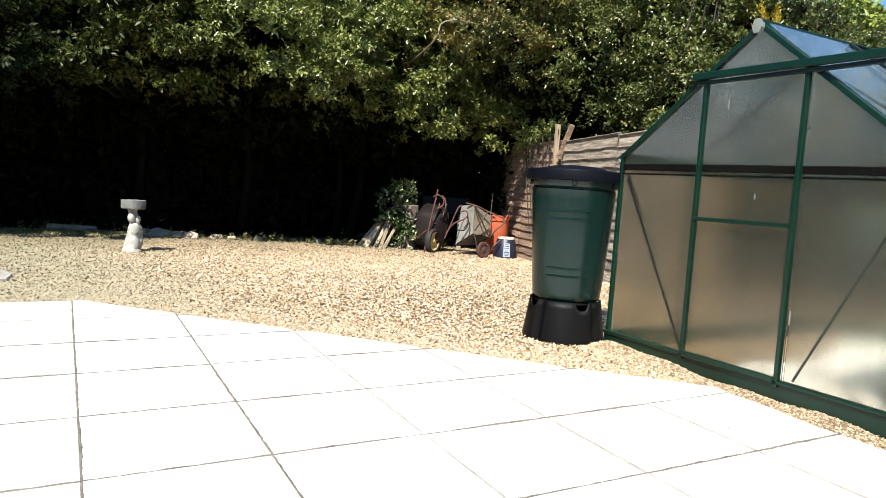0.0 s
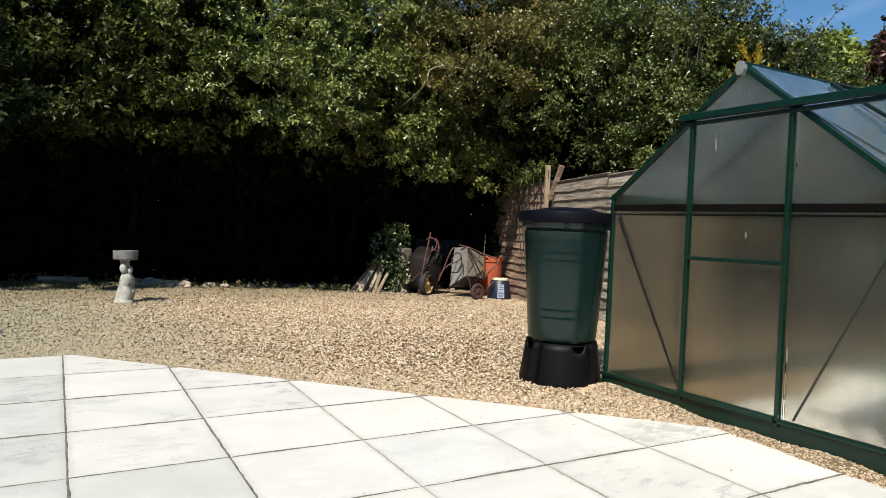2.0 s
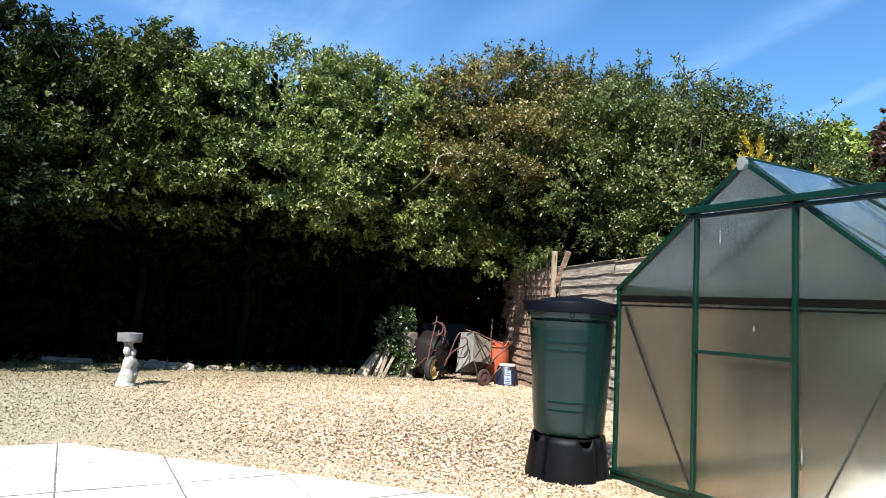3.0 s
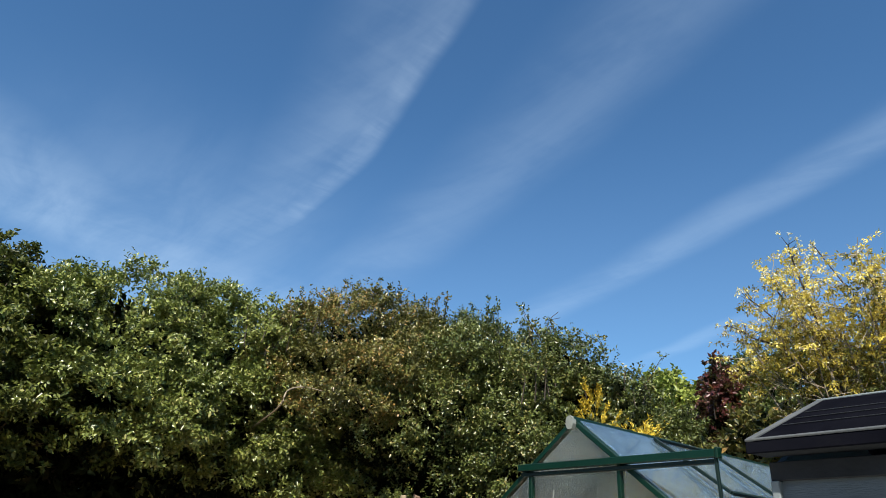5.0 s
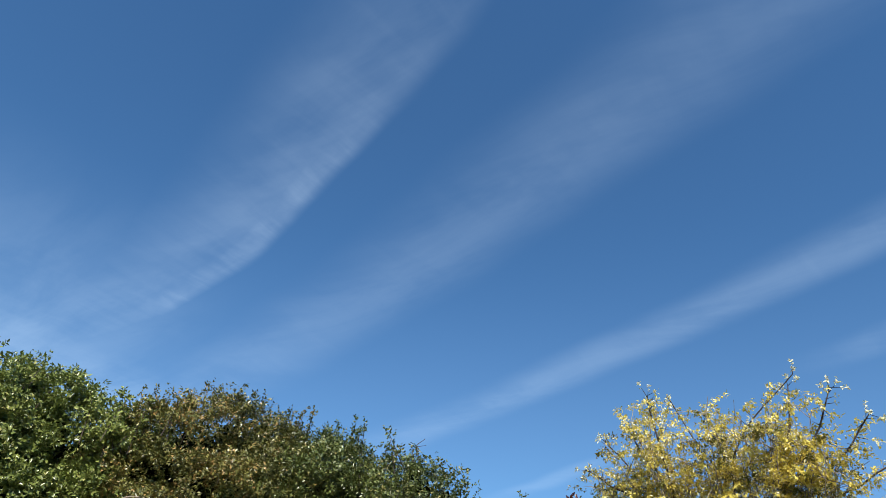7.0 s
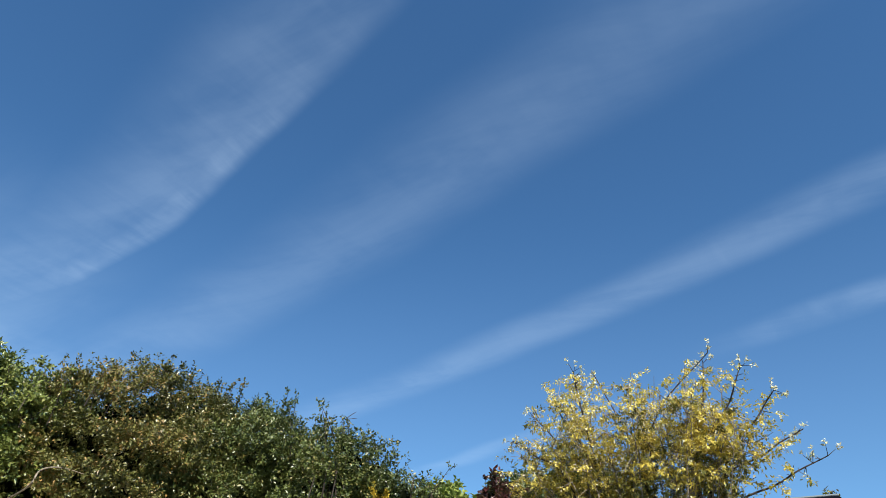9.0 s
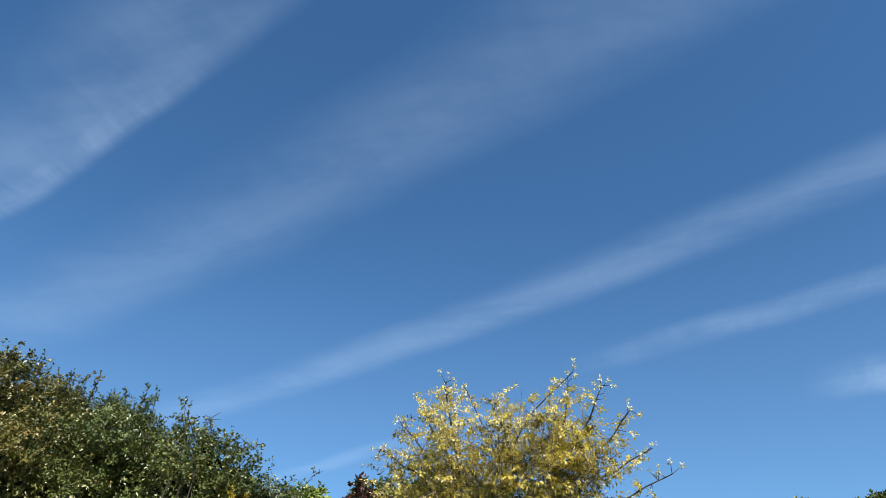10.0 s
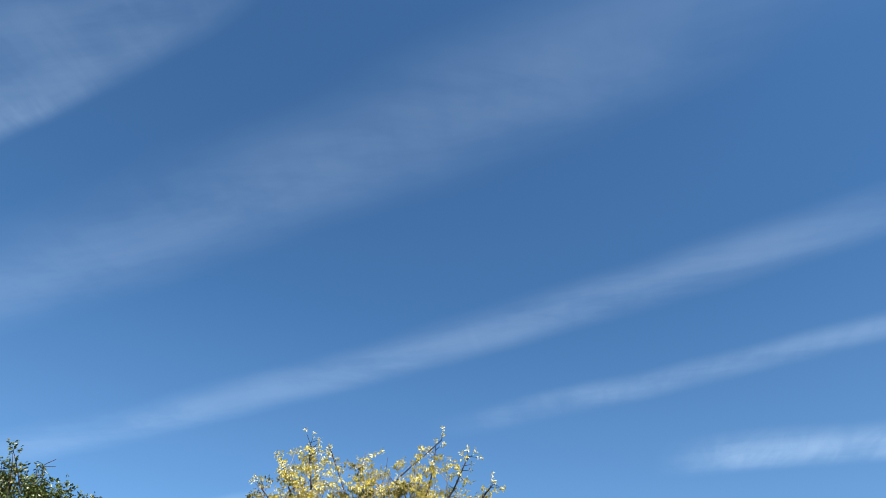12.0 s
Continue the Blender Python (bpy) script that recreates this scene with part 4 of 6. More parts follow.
    for ob in g.children:
        if ob.name.startswith(("pane", "roof_pane")):
            ob.visible_shadow = False
    return g


make_greenhouse()


# ---------------------------------------------------------------- shed
def make_shed():
    X, Y0, Y1 = 3.09, -2.812, -3.84
    s = thing("garden_shed", pose(X, Y0, 0), "blue-grey painted timber shed with black felt roof beside the greenhouse", "shed")
    wide, deep, eave = Y0 - Y1, 1.30, 1.62
    # overlapping cladding boards on front and on the side towards the greenhouse
    step = 0.116
    rows = int(eave / step)
    fr = sheet(bmesh.new(), [(0, 0, 0), (0, 0, step + 0.012), (-0.012, 0, step + 0.012), (-0.036, 0, 0)], (0, -1, 0), wide)
    front = finish(fr, "board", M["shed_paint"])
    sd = sheet(bmesh.new(), [(0, 0, 0), (0, 0, step + 0.012), (0, 0.012, step + 0.012), (0, 0.030, 0)], (1, 0, 0), deep)
    side = finish(sd, "board", M["shed_paint"])
    for k in range(rows):
        piece("board", front, s, pose(0, 0, 0.03 + k * step))
        piece("board", side, s, pose(0, 0, 0.03 + k * step))
    core = bmesh.new()
    box(core, 0.002, deep, -wide, -0.002, 0.0, eave)
    part("wall", core, M["shed_paint"], s)
    trim = part("corner_trim", box(bmesh.new(), -0.048, 0.03, -0.004, 0.030, 0.0, 1.545, 0.004), M["shed_trim"], s, "pale grey corner board")
    for z in (1.30, 0.78, 0.30):
        nail = lathe(bmesh.new(), [(0.0, 0.004), (0.006, 0.002), (0.007, 0.0)], 10)
        nail.transform(pose(-0.048, 0.012, z, 0, -90, 0))
        part("nail", nail, M["dark_tube"], trim)
    # dark board at the wall top holds the eave's shade in its colour
    top = bmesh.new()
    box(top, -0.04, 0.005, -wide, 0.03, 1.545, eave, 0.003)
    part("head_board", top, M["eave_shade_and_lap"], s)
    # pitched roof: ridge along the front
    ex, ez = -0.135, eave + 0.060
    rx, rz = 0.635, 1.985
    up = Vector((-(rz - ez), 0, rx - ex)).normalized()
    y0, y1 = 0.068, -wide - 0.12
    roof = part("roof", sheet(bmesh.new(), [(ex, y0, ez), (rx, y0, rz), (rx, y1, rz), (ex, y1, ez)], up, 0.02), M["felt"], s, "black mineral felt in overlapping strips")
    back = Vector(((rz - ez), 0, rx - ex)).normalized()
    part("roof", sheet(bmesh.new(), [(2 * rx - ex, y0, ez), (rx, y0, rz), (rx, y1, rz), (2 * rx - ex, y1, ez)], back, 0.02), M["felt"], s)
    along = Vector((rx - ex, 0, rz - ez))
    for t in (0.30, 0.46, 0.62):
        p = Vector((ex, 0, ez)) + along * t + up * 0.024
        lap = bmesh.new()
        bar(lap, p + Vector((0, y0 - 0.06, 0)), p + Vector((0, y1, 0)), 0.006, 0.004, up, 0.001)
        part("felt_lap", lap, M["eave_shade_and_lap"], roof)
    for t in (0.0, 1.0):
        p = Vector((ex, 0, ez)) + along * t + up * 0.022
        edge = bmesh.new()
        bar(edge, p + Vector((0.0, y0, 0)), p + Vector((0.0, y1, 0)), 0.018, 0.010, up, 0.003)
        part("roof_edge", edge, M["fascia" if t < 0.5 else "shed_trim"], s)
    verge = bmesh.new()
    bar(verge, Vector((ex - 0.01, y0 - 0.02, ez + 0.012)), Vector((rx, y0 - 0.02, rz + 0.012)), 0.032, 0.030, up, 0.004)
    part("bargeboard", verge, M["fascia"], s, "grey bargeboard")
    # fascia and soffit coloured near-black to stand for shade below the eave
    fas = bmesh.new()
    box(fas, ex - 0.012, ex + 0.01, y1, y0, ez - 0.035, ez + 0.012, 0.003)
    part("fascia_board", fas, M["felt"], s, "fascia board blackened for the shade below the eave")
    sof = bmesh.new()
    box(sof, ex + 0.01, 0.0, y1, y0 - 0.01, ez - 0.034, ez - 0.014)
    part("soffit", sof, M["eave_shade_and_lap"], s)
    gable = bmesh.new()
    sheet(gable, [(0, 0.02, eave), (deep, 0.02, eave), (rx, 0.02, rz - 0.03)], (0, -1, 0), 0.03)
    part("gable_board", gable, M["shed_paint"], s)
    return s


make_shed()


# ---------------------------------------------------------------- fence
F0, F1 = Vector((4.90, 0.10, -0.03)), Vector((6.85, 6.35, -0.03))


def make_fence():
    along = (F1 - F0).normalized()
    face = math.degrees(math.atan2(along.y, along.x)) - 90
    rng = random.Random(4)
    f = thing("fence", pose(*F0, 0, 0, face), "weathered grey-brown fence of overlapping wavy timber boards", "fence")
    rows = 15
    for k, (y0, wide, top) in enumerate(((0.0, 1.86, 1.735), (1.87, 1.84, 1.76), (3.72, 1.50, 1.79), (5.23, 1.30, 1.81))):
        step = top / rows
        for i in range(rows):
            bm = bmesh.new()
            n = 26
            low, high, back = [], [], []
            for j in range(n + 1):
                y = y0 + wide * j / n
                wave = 0.019 * noise.noise(Vector((y * 3.1, i * 3.1 + k * 17, 0))) + 0.004 * rng.uniform(-1, 1)
                low.append(bm.verts.new((-0.034 + 0.006 * rng.uniform(-1, 1), y, i * step - 0.012 + wave)))
                high.append(bm.verts.new((-0.006, y, (i + 1) * step + 0.02)))
                back.append(bm.verts.new((0.006, y, i * step)))
            for j in range(n):
                bm.faces.new((low[j], low[j + 1], high[j + 1], high[j]))
                bm.faces.new((low[j], back[j], back[j + 1], low[j + 1]))
                bm.faces.new((back[j], high[j], high[j + 1], back[j + 1]))
            part("board", bm, M["fence" if k < 2 else "fence_brown"], f)
        part("capping", box(bmesh.new(), -0.032, 0.02, y0, y0 + wide, top + 0.014, top + 0.026, 0.004), M["fence"], f)
        part("post", box(bmesh.new(), 0.012, 0.09, y0 - 0.04, y0 + 0.04, -0.05, top - 0.02 if k else top + 0.06, 0.008), M["post_wood"], f)
    for y, h, tilt in ((3.74, 2.02, 1.0),):
        bm = box(bmesh.new(), -0.11, -0.045, -0.035, 0.035, -0.05, h, 0.008)
        bm.transform(pose(0, y, 0, tilt, 0, 0))
        part("post", bm, M["post_wood"], f, "rough pale post rising over the boards")
    # brown stake leaning beside the rough post
    stub = bar(bmesh.new(), (-0.075, 3.60, 1.55), (0.02, 3.42, 2.0), 0.065, 0.05, (0, 1, 0))
    part("broken_rail", stub, M["fence_brown"], f, "brown stake leaning over the boards")


make_fence()


# ---------------------------------------------------------------- hedge trees and shrubs
HEDGE = "row of tall garden hedge trees"
LABEL = "large bushy evergreen hedge tree with dense small leaves"
#            foot x, y      top   spread low   leaves        seed lean
for x, y, top, spread, low, mat, seed, lean in (
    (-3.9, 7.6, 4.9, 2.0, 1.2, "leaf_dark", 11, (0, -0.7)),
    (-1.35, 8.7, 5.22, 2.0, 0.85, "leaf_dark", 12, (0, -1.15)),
    (0.95, 8.7, 5.38, 2.0, 1.2, "leaf_half_dark", 13, (0, -1.02)),
    (2.7, 8.5, 5.50, 2.1, 0.95, "leaf_green", 14, (0, -1.25)),
    (4.6, 8.3, 5.64, 2.0, 0.95, "leaf_green", 15, (0, -1.1)),
    (6.0, 7.8, 4.9, 1.75, 0.6, "leaf_green", 21, (-0.1, -0.8)),
    (7.2, 6.2, 5.58, 1.8, 2.05, "leaf_olive", 16, (-0.8, -0.8)),
    (8.0, 4.6, 5.13, 1.65, 1.4, "leaf_deep", 17, (-0.75, -0.3)),
    (8.4, 2.9, 4.85, 1.4, 0.5, "leaf_deep", 18, (-0.5, -0.2)),
    (9.5, 2.7, 4.25, 1.3, 0.3, "leaf_deep", 19, (-0.2, 0)),
    (10.9, 3.2, 3.8, 1.2, 0.5, "leaf_deep", 20, (-0.2, 0)),
):
    tree("hedge_tree", (x, y, -0.05), top - 0.25, spread, low, mat, LABEL if mat != "leaf_olive" else "large bushy hedge tree with olive and bronze leaves", seed=seed, lean=lean, group=HEDGE, towards=np.array([0.0, -1.0]) if x < 6.5 else np.array([-0.86, -0.5]), **(dict(size=(0.070, 0.038) if x > 2 else (0.088, 0.048), twigs=3300 if x > -1 else 2000, per=17, shoots=56, shoot_reach=0.55, inside=1500, lumps=70, bare=(-0.7, 0.35) if x > 2 else (-0.3, 0.6), pads=86) if x < 6.5 else dict(size=(0.055, 0.030), twigs=3500, per=17, shoots=50, shoot_reach=0.42, inside=2000, lumps=70, bare=(-1.0, 0.0), pads=78)))
tree("tree", (14.0, 4.55, -0.05), 5.55, 1.15, 1.2, "leaf_lime", "light green tree far behind the greenhouse", seed=31, twigs=1300, per=10, size=(0.13, 0.075), shoots=40)
tree("tree", (12.6, 2.55, -0.05), 5.0, 0.68, 1.2, "leaf_red", "dark red maple tree behind the greenhouse", seed=32, twigs=1300, per=11, size=(0.10, 0.06), shoots=40)
tree("tree", (15.2, 3.6, -0.05), 6.1, 1.3, 1.5, "leaf_deep", "dark green tree behind the red maple", seed=37, twigs=1200, per=10, size=(0.12, 0.065), shoots=40)
tree("tree", (12.6, 0.6, -0.05), 5.2, 1.7, 0.6, "leaf_deep", "dark green tree behind the golden shrub", seed=33, twigs=1600, per=10, size=(0.11, 0.06), shoots=40)
tree("shrub", (9.6, 0.2, -0.05), 3.3, 1.3, 0.3, "leaf_olive", "olive and yellowish shrub behind the greenhouse", "shrub", seed=34, twigs=1400, per=10, shoots=60)
tree("shrub", (9.9, -1.6, -0.05), 3.4, 1.5, 0.3, "leaf_olive", "olive green shrub behind the shed", "shrub", seed=35, twigs=1500, per=10, shoots=60)
tree("shrub", (10.2, -3.6, -0.05), 3.0, 1.4, 0.3, "leaf_deep", "dark green shrub behind the shed", "shrub", seed=36, twigs=1300, per=10, shoots=50)
for x, y, top, seed in ((34, -7.6, 9.75, 41), (34.5, -10.2, 10.1, 42), (33, -13.0, 9.8, 43)):
    tree("tree", (x, y, -0.05), top, 2.6, 2.5, "leaf_deep", "distant rounded dark green tree", seed=seed, twigs=900, per=9, size=(0.28, 0.16), shoots=30, group="distant trees")


def make_gold_shrub():
    """Thin stems fanning up from the ground, drooping golden leaflets on their upper halves, long dark shoots with pale tips."""
    rng = np.random.default_rng(51)
    root = thing("golden_shrub", pose(8.11, -1.98, -0.07), "tall golden-leaved shrub with thin bare branches against the sky", "shrub")
    stems, shoots, gold, dull, pale = bmesh.new(), bmesh.new(), [], [], []

    def spray(goal, q, w, tufts, count):
        q = np.asarray(q) + rng.normal(size=(tufts, 3)) * [0.07, 0.07, 0.03]
        hang = unit(rng.normal(size=(tufts, 3)) * [0.9, 0.9, 0.1] + [0, 0, -0.35] + w * 0.2)
        goal.append(sprays(rng, q, hang, count, 0.15, 0.046, 0.021, 0.7, 0.85))

    for k in range(46):
        side = rng.uniform(-1.55, 1.75)
        top = np.interp(side, [-1.7, -1.1, -0.5, 0.0, 0.4, 0.7, 0.95, 1.3, 1.6, 1.9], [3.4, 4.2, 4.5, 4.5, 4.3, 4.35, 4.75, 4.5, 4.2, 3.6]) * (1 - 0.19 * rng.random() ** 1.6)
        foot = np.array([rng.normal() * 0.12, 0.30 * side + rng.normal() * 0.1, 0])
        tip = np.array([rng.uniform(-0.6, 0.6), side, top])
        mid = foot * 0.45 + tip * 0.55 + np.append(rng.normal(size=2) * 0.10, 0.25)
        line = curve_points([foot, mid * [0.8, 0.85, 1], tip], 7)
        tube(stems, line, [0.015 - 0.0115 * i / 14 for i in range(15)], 5)
        for j in range(7, 15):
            p = np.array(line[j])
            bright = np.clip((p[2] - 3.05) / 0.5, 0, 1)
            for _ in range(4):
                w = unit(rng.normal(size=3) * 0.7 + [0, 0.15 * p[1], 0.25])
                q = p + w * rng.uniform(0.08, 0.38)
                tube(stems, [p, (p + q) / 2 + rng.normal(size=3) * 0.02, q], [0.005, 0.004, 0.0025], 3)
                if rng.random() < 0.26 + 0.44 * bright:
                    spray(gold if rng.random() < 0.12 + 0.66 * bright else dull, q - w * 0.05, w, 4, 17)
    # long shoots that stand clear of the leaves: three heights on each, (aside, up)
    for low, mid, high in (
        ((0.14, 3.05), (0.35, 3.86), (0.84, 5.02)), ((0.15, 3.40), (0.0, 4.25), (-0.70, 4.92)), ((-0.35, 3.4), (-0.56, 4.40), (-0.62, 4.80)),
        ((0.90, 3.6), (1.21, 4.25), (1.47, 4.86)), ((1.0, 3.5), (1.40, 4.15), (1.72, 4.53)), ((0.80, 3.6), (0.96, 4.60), (1.01, 4.95)),
        ((0.25, 3.4), (0.22, 4.03), (0.32, 4.53)), ((1.1, 3.3), (1.70, 3.98), (2.0, 4.20)), ((-0.5, 3.5), (-0.85, 4.30), (-1.03, 4.70)),
        ((-0.6, 3.3), (-1.10, 4.05), (-1.33, 4.34)), ((-0.5, 3.1), (-1.10, 3.65), (-1.53, 3.87)), ((-0.5, 2.8), (-1.20, 3.35), (-1.70, 3.57)),
    ):
        dx = rng.uniform(-0.15, 0.15)
        line = curve_points([(0, 0.35 * low[0], 0.1), (0.5 * dx, *low), (dx, *mid), (dx, *high)], 6)
        tube(shoots, line, [0.019 - 0.013 * i / 18 for i in range(19)], 5)
        for j in range(11, 19):
            p = np.array(line[j])
            for _ in range(2):
                w = unit(rng.normal(size=3) * 0.9 + [0, 0, 0.3])
                q = p + w * rng.uniform(0.04, 0.13)
                tube(shoots, [p, q], [0.005, 0.003], 3)
                if j > 16:
                    pale.append(sprays(rng, q[None], w[None], 13, 0.07, 0.042, 0.024, 0.9, 0.5))
                elif j < 15:
                    spray(gold, q, w, 2, 12)
                elif rng.random() < 0.5:
                    (gold if rng.random() < 0.5 else pale).append(sprays(rng, q[None], w[None], 6, 0.06, 0.040, 0.020, 0.9, 0.5))
        if rng.random() < 0.75:
            spray(gold, line[15] + Vector((0, rng.normal() * 0.04, 0.04)), np.array([0, 0, 1.0]), 4, 14)
    part("branchwork", stems, M["gold_twig"], root, "thin pale grey-brown branches")
    part("top_growth", shoots, M["twig"], root, "dark bare shoots")
    for name, group, mat in (("crown", gold, "leaf_gold"), ("lower_leaves", dull, "leaf_bronze"), ("shoot_tip", pale, "leaf_cream")):
        at, w, f, l, b = (np.concatenate(c) for c in zip(*group))
        ob = new(name, leaves(name, at, w, f, l, b, M[mat]))
        ob.parent = root
        tagged(ob, kind="stuff")


def make_conifer():
    rng = np.random.default_rng(52)
    root = thing("golden_conifer", pose(7.50, 1.66, -0.05), "slender golden conifer standing behind the greenhouse", "conifer")
    part("trunk", tube(bmesh.new(), [(0, 0, 0), (0.01, 0, 1.8), (0, 0, 3.3)], [0.05, 0.03, 0.006], 7), M["bark"], root)
    sets = []
    for k in range(120):
        z = 3.62 - 2.35 * (k / 120) ** 0.8
        a = 2.399 * k
        out = np.array([math.cos(a), math.sin(a), 0])
        reach = rng.uniform(0.18, 0.36) * (1.0 if k > 3 else 0.6)
        w = unit(out * 0.55 + np.array([0, 0, 1.0]) + rng.normal(size=3) * 0.12)
        p = out * min(0.26, 0.25 * (3.67 - z)) + [0, 0, z - 0.22]
        q = p + w * reach * np.linspace(0, 0.9, 7)[:, None]
        sets.append(sprays(rng, q, np.repeat(w[None], 7, 0), 13, 0.07, 0.045, 0.013, 0.55, 0.3))
    at, w, f, l, b = (np.concatenate(c) for c in zip(*sets))
    new("crown", leaves("crown", at, w, f, l, b, M["leaf_conifer"])).parent = root
    low = thing("golden_conifer", pose(7.80, 1.22, -0.05), "low spreading golden conifer behind the greenhouse", "conifer")
    sets = []
    for _ in range(380):
        a, t = rng.uniform(0, 2 * np.pi), rng.random()
        out = np.array([math.cos(a), math.sin(a), 0])
        w = unit(out * 0.8 + np.array([0, 0, 0.7]) + rng.normal(size=3) * 0.2)
        p = out * 0.55 * t * rng.uniform(0.6, 1) + [0, 0, 1.6 + 1.2 * (1 - t**1.5) * rng.uniform(0.6, 1.1)]
        sets.append(sprays(rng, p[None], w[None], 20, 0.28, 0.06, 0.016, 0.6, 0.3))
    at, w, f, l, b = (np.concatenate(c) for c in zip(*sets))
    part("trunk", tube(bmesh.new(), [(0, 0, 0), (0.02, 0, 1.0), (0, 0, 2.0)], [0.05, 0.03, 0.006], 7), M["bark"], low)
    new("crown", leaves("crown", at, w, f, l, b, M["leaf_conifer"])).parent = low


make_gold_shrub()
make_conifer()


def make_undergrowth():
    """Near-black leaves under and behind the hedge trees; the deep shade there is in their colour."""
    rng = np.random.default_rng(61)
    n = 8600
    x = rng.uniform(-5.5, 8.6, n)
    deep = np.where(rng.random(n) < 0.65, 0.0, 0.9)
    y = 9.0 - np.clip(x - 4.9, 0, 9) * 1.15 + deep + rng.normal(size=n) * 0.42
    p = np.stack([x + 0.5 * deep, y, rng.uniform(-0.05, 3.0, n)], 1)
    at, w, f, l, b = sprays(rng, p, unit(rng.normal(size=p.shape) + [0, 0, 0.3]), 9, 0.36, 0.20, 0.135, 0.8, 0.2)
    ob = new("undergrowth", leaves("undergrowth", at, w, f, l, b, M["leaf_painted_shade"]))
    tagged(ob, "dense leaves beneath the hedge, coloured near-black for its shade", "undergrowth", kind="stuff")


make_undergrowth()


def make_pale_branch():
    bm = bmesh.new()
    tube(bm, curve_points([(4.80, 6.40, 2.95), (4.30, 4.42, 2.98), (4.35, 4.32, 3.20), (4.55, 4.26, 3.28), (4.84, 4.18, 3.26)], 6), [0.016 - 0.011 * i / 24 for i in range(25)], 6)
    ob = new("bare_branch", finish(bm, "bare_branch", M["pale_bark"], True))
    tagged(ob, "pale bare branch arching out of the hedge", "branch")
    bm = tube(bmesh.new(), curve_points([(8.0, 2.82, 4.25), (8.02, 2.8, 4.62), (7.98, 2.84, 4.80), (8.06, 2.74, 4.93)], 5), [0.012 - 0.008 * i / 15 for i in range(16)], 5)
    tube(bm, [(7.98, 2.84, 4.80), (8.08, 2.72, 4.83)], [0.006, 0.004], 4)
    ob = new("bare_branch", finish(bm, "bare_branch", M["twig"], True))
    tagged(ob, "thin dark twig rising out of the hedge top", "branch")


make_pale_branch()


# ---------------------------------------------------------------- water butt
def make_butt():
    b = thing("water_butt", pose(2.955, -0.455, -0.03, 0, 0, 231), "dark green plastic water butt with black lid on black stand", "water butt")
    prof = [(0.0, 0.30), (0.205, 0.30), (0.222, 0.312), (0.229, 0.335)]
    for k in range(13):
        z = 0.345 + 0.655 * k / 12
        prof.append((0.230 + 0.048 * (k / 12) ** 0.9, z))
    prof += [(0.279, 1.004), (0.272, 1.010), (0.272, 1.020), (0.293, 1.024), (0.296, 1.030), (0.298, 1.070), (0.29, 1.075), (0.28, 1.07)]
    b.scale = (1.0, 1.0, 1.045)
    part("barrel", lathe(bmesh.new(), prof, 56), M["butt_green"], b, smooth=True)
    for z in (0.875, 0.825, 0.515, 0.465):
        r = 0.230 + 0.048 * ((z - 0.345) / 0.655) ** 0.9 + 0.001
        rib = tube(bmesh.new(), [(r * math.cos(a), r * math.sin(a), z) for a in np.linspace(-0.62, 0.62, 18)], [0.001] + [0.0068] * 16 + [0.001], 8)
        part("rib", rib, M["rib_green"], b, smooth=True)
    lid = part("lid", lathe(bmesh.new(), [(0.300, 1.060), (0.316, 1.060), (0.321, 1.064), (0.324, 1.118), (0.321, 1.126), (0.312, 1.129), (0.300, 1.128), (0.292, 1.120), (0.275, 1.122), (0.245, 1.136), (0.225, 1.139), (0.15, 1.156), (0.0, 1.166)], 64), M["lid_black"], b, "black plastic lid", True)
    lock = lathe(bmesh.new(), [(0.0, 0.012), (0.014, 0.012), (0.018, 0.0)], 14)
    lock.transform(pose(0.297, 0.0, 1.045, 0, 90, 0))
    part("lid_catch", lock, M["dark_frame"], lid)
    # stand: tapered ring of panels with notches at its top
    st = bmesh.new()
    n = 96
    rows = [(0.285, 0.0), (0.281, 0.03), (0.270, 0.10), (0.260, 0.16), (0.252, 0.22), (0.245, 0.26), (0.239, 0.305)]
    rings = []
    for r, z in rows:
        ring = []
        for i in range(n):
            a = 2 * math.pi * i / n
            turn = (a + 0.68 + math.pi / 4) % (math.pi / 2) - math.pi / 4
            flute = 0.040 * math.exp(-((turn / 0.11) ** 4)) * (1 - z / 0.5)
            turn = (a - 0.50 + math.pi / 4) % (math.pi / 2) - math.pi / 4
            dip = 0.050 * math.exp(-((turn / 0.19) ** 6)) * max(0.0, (z - 0.16) / 0.145)
            ring.append(st.verts.new(((r - flute) * math.cos(a), (r - flute) * math.sin(a), z - dip)))
        rings.append(ring)
    for k, (a, c) in enumerate(zip(rings, rings[1:])):
        for i in range(n):
            st.faces.new((a[i], a[(i + 1) % n], c[(i + 1) % n], c[i]))
    stand = part("stand", st, M["black_plastic"], b, "black plastic stand with notched rim", True)
    mod = stand.modifiers.new("thickness", "SOLIDIFY")
    mod.thickness = 0.012
    plate = lathe(bmesh.new(), [(0.0, 0.285), (0.212, 0.285), (0.215, 0.29), (0.212, 0.298), (0.0, 0.298)], 40)
    part("stand_top", plate, M["black_plastic"], stand)


make_butt()


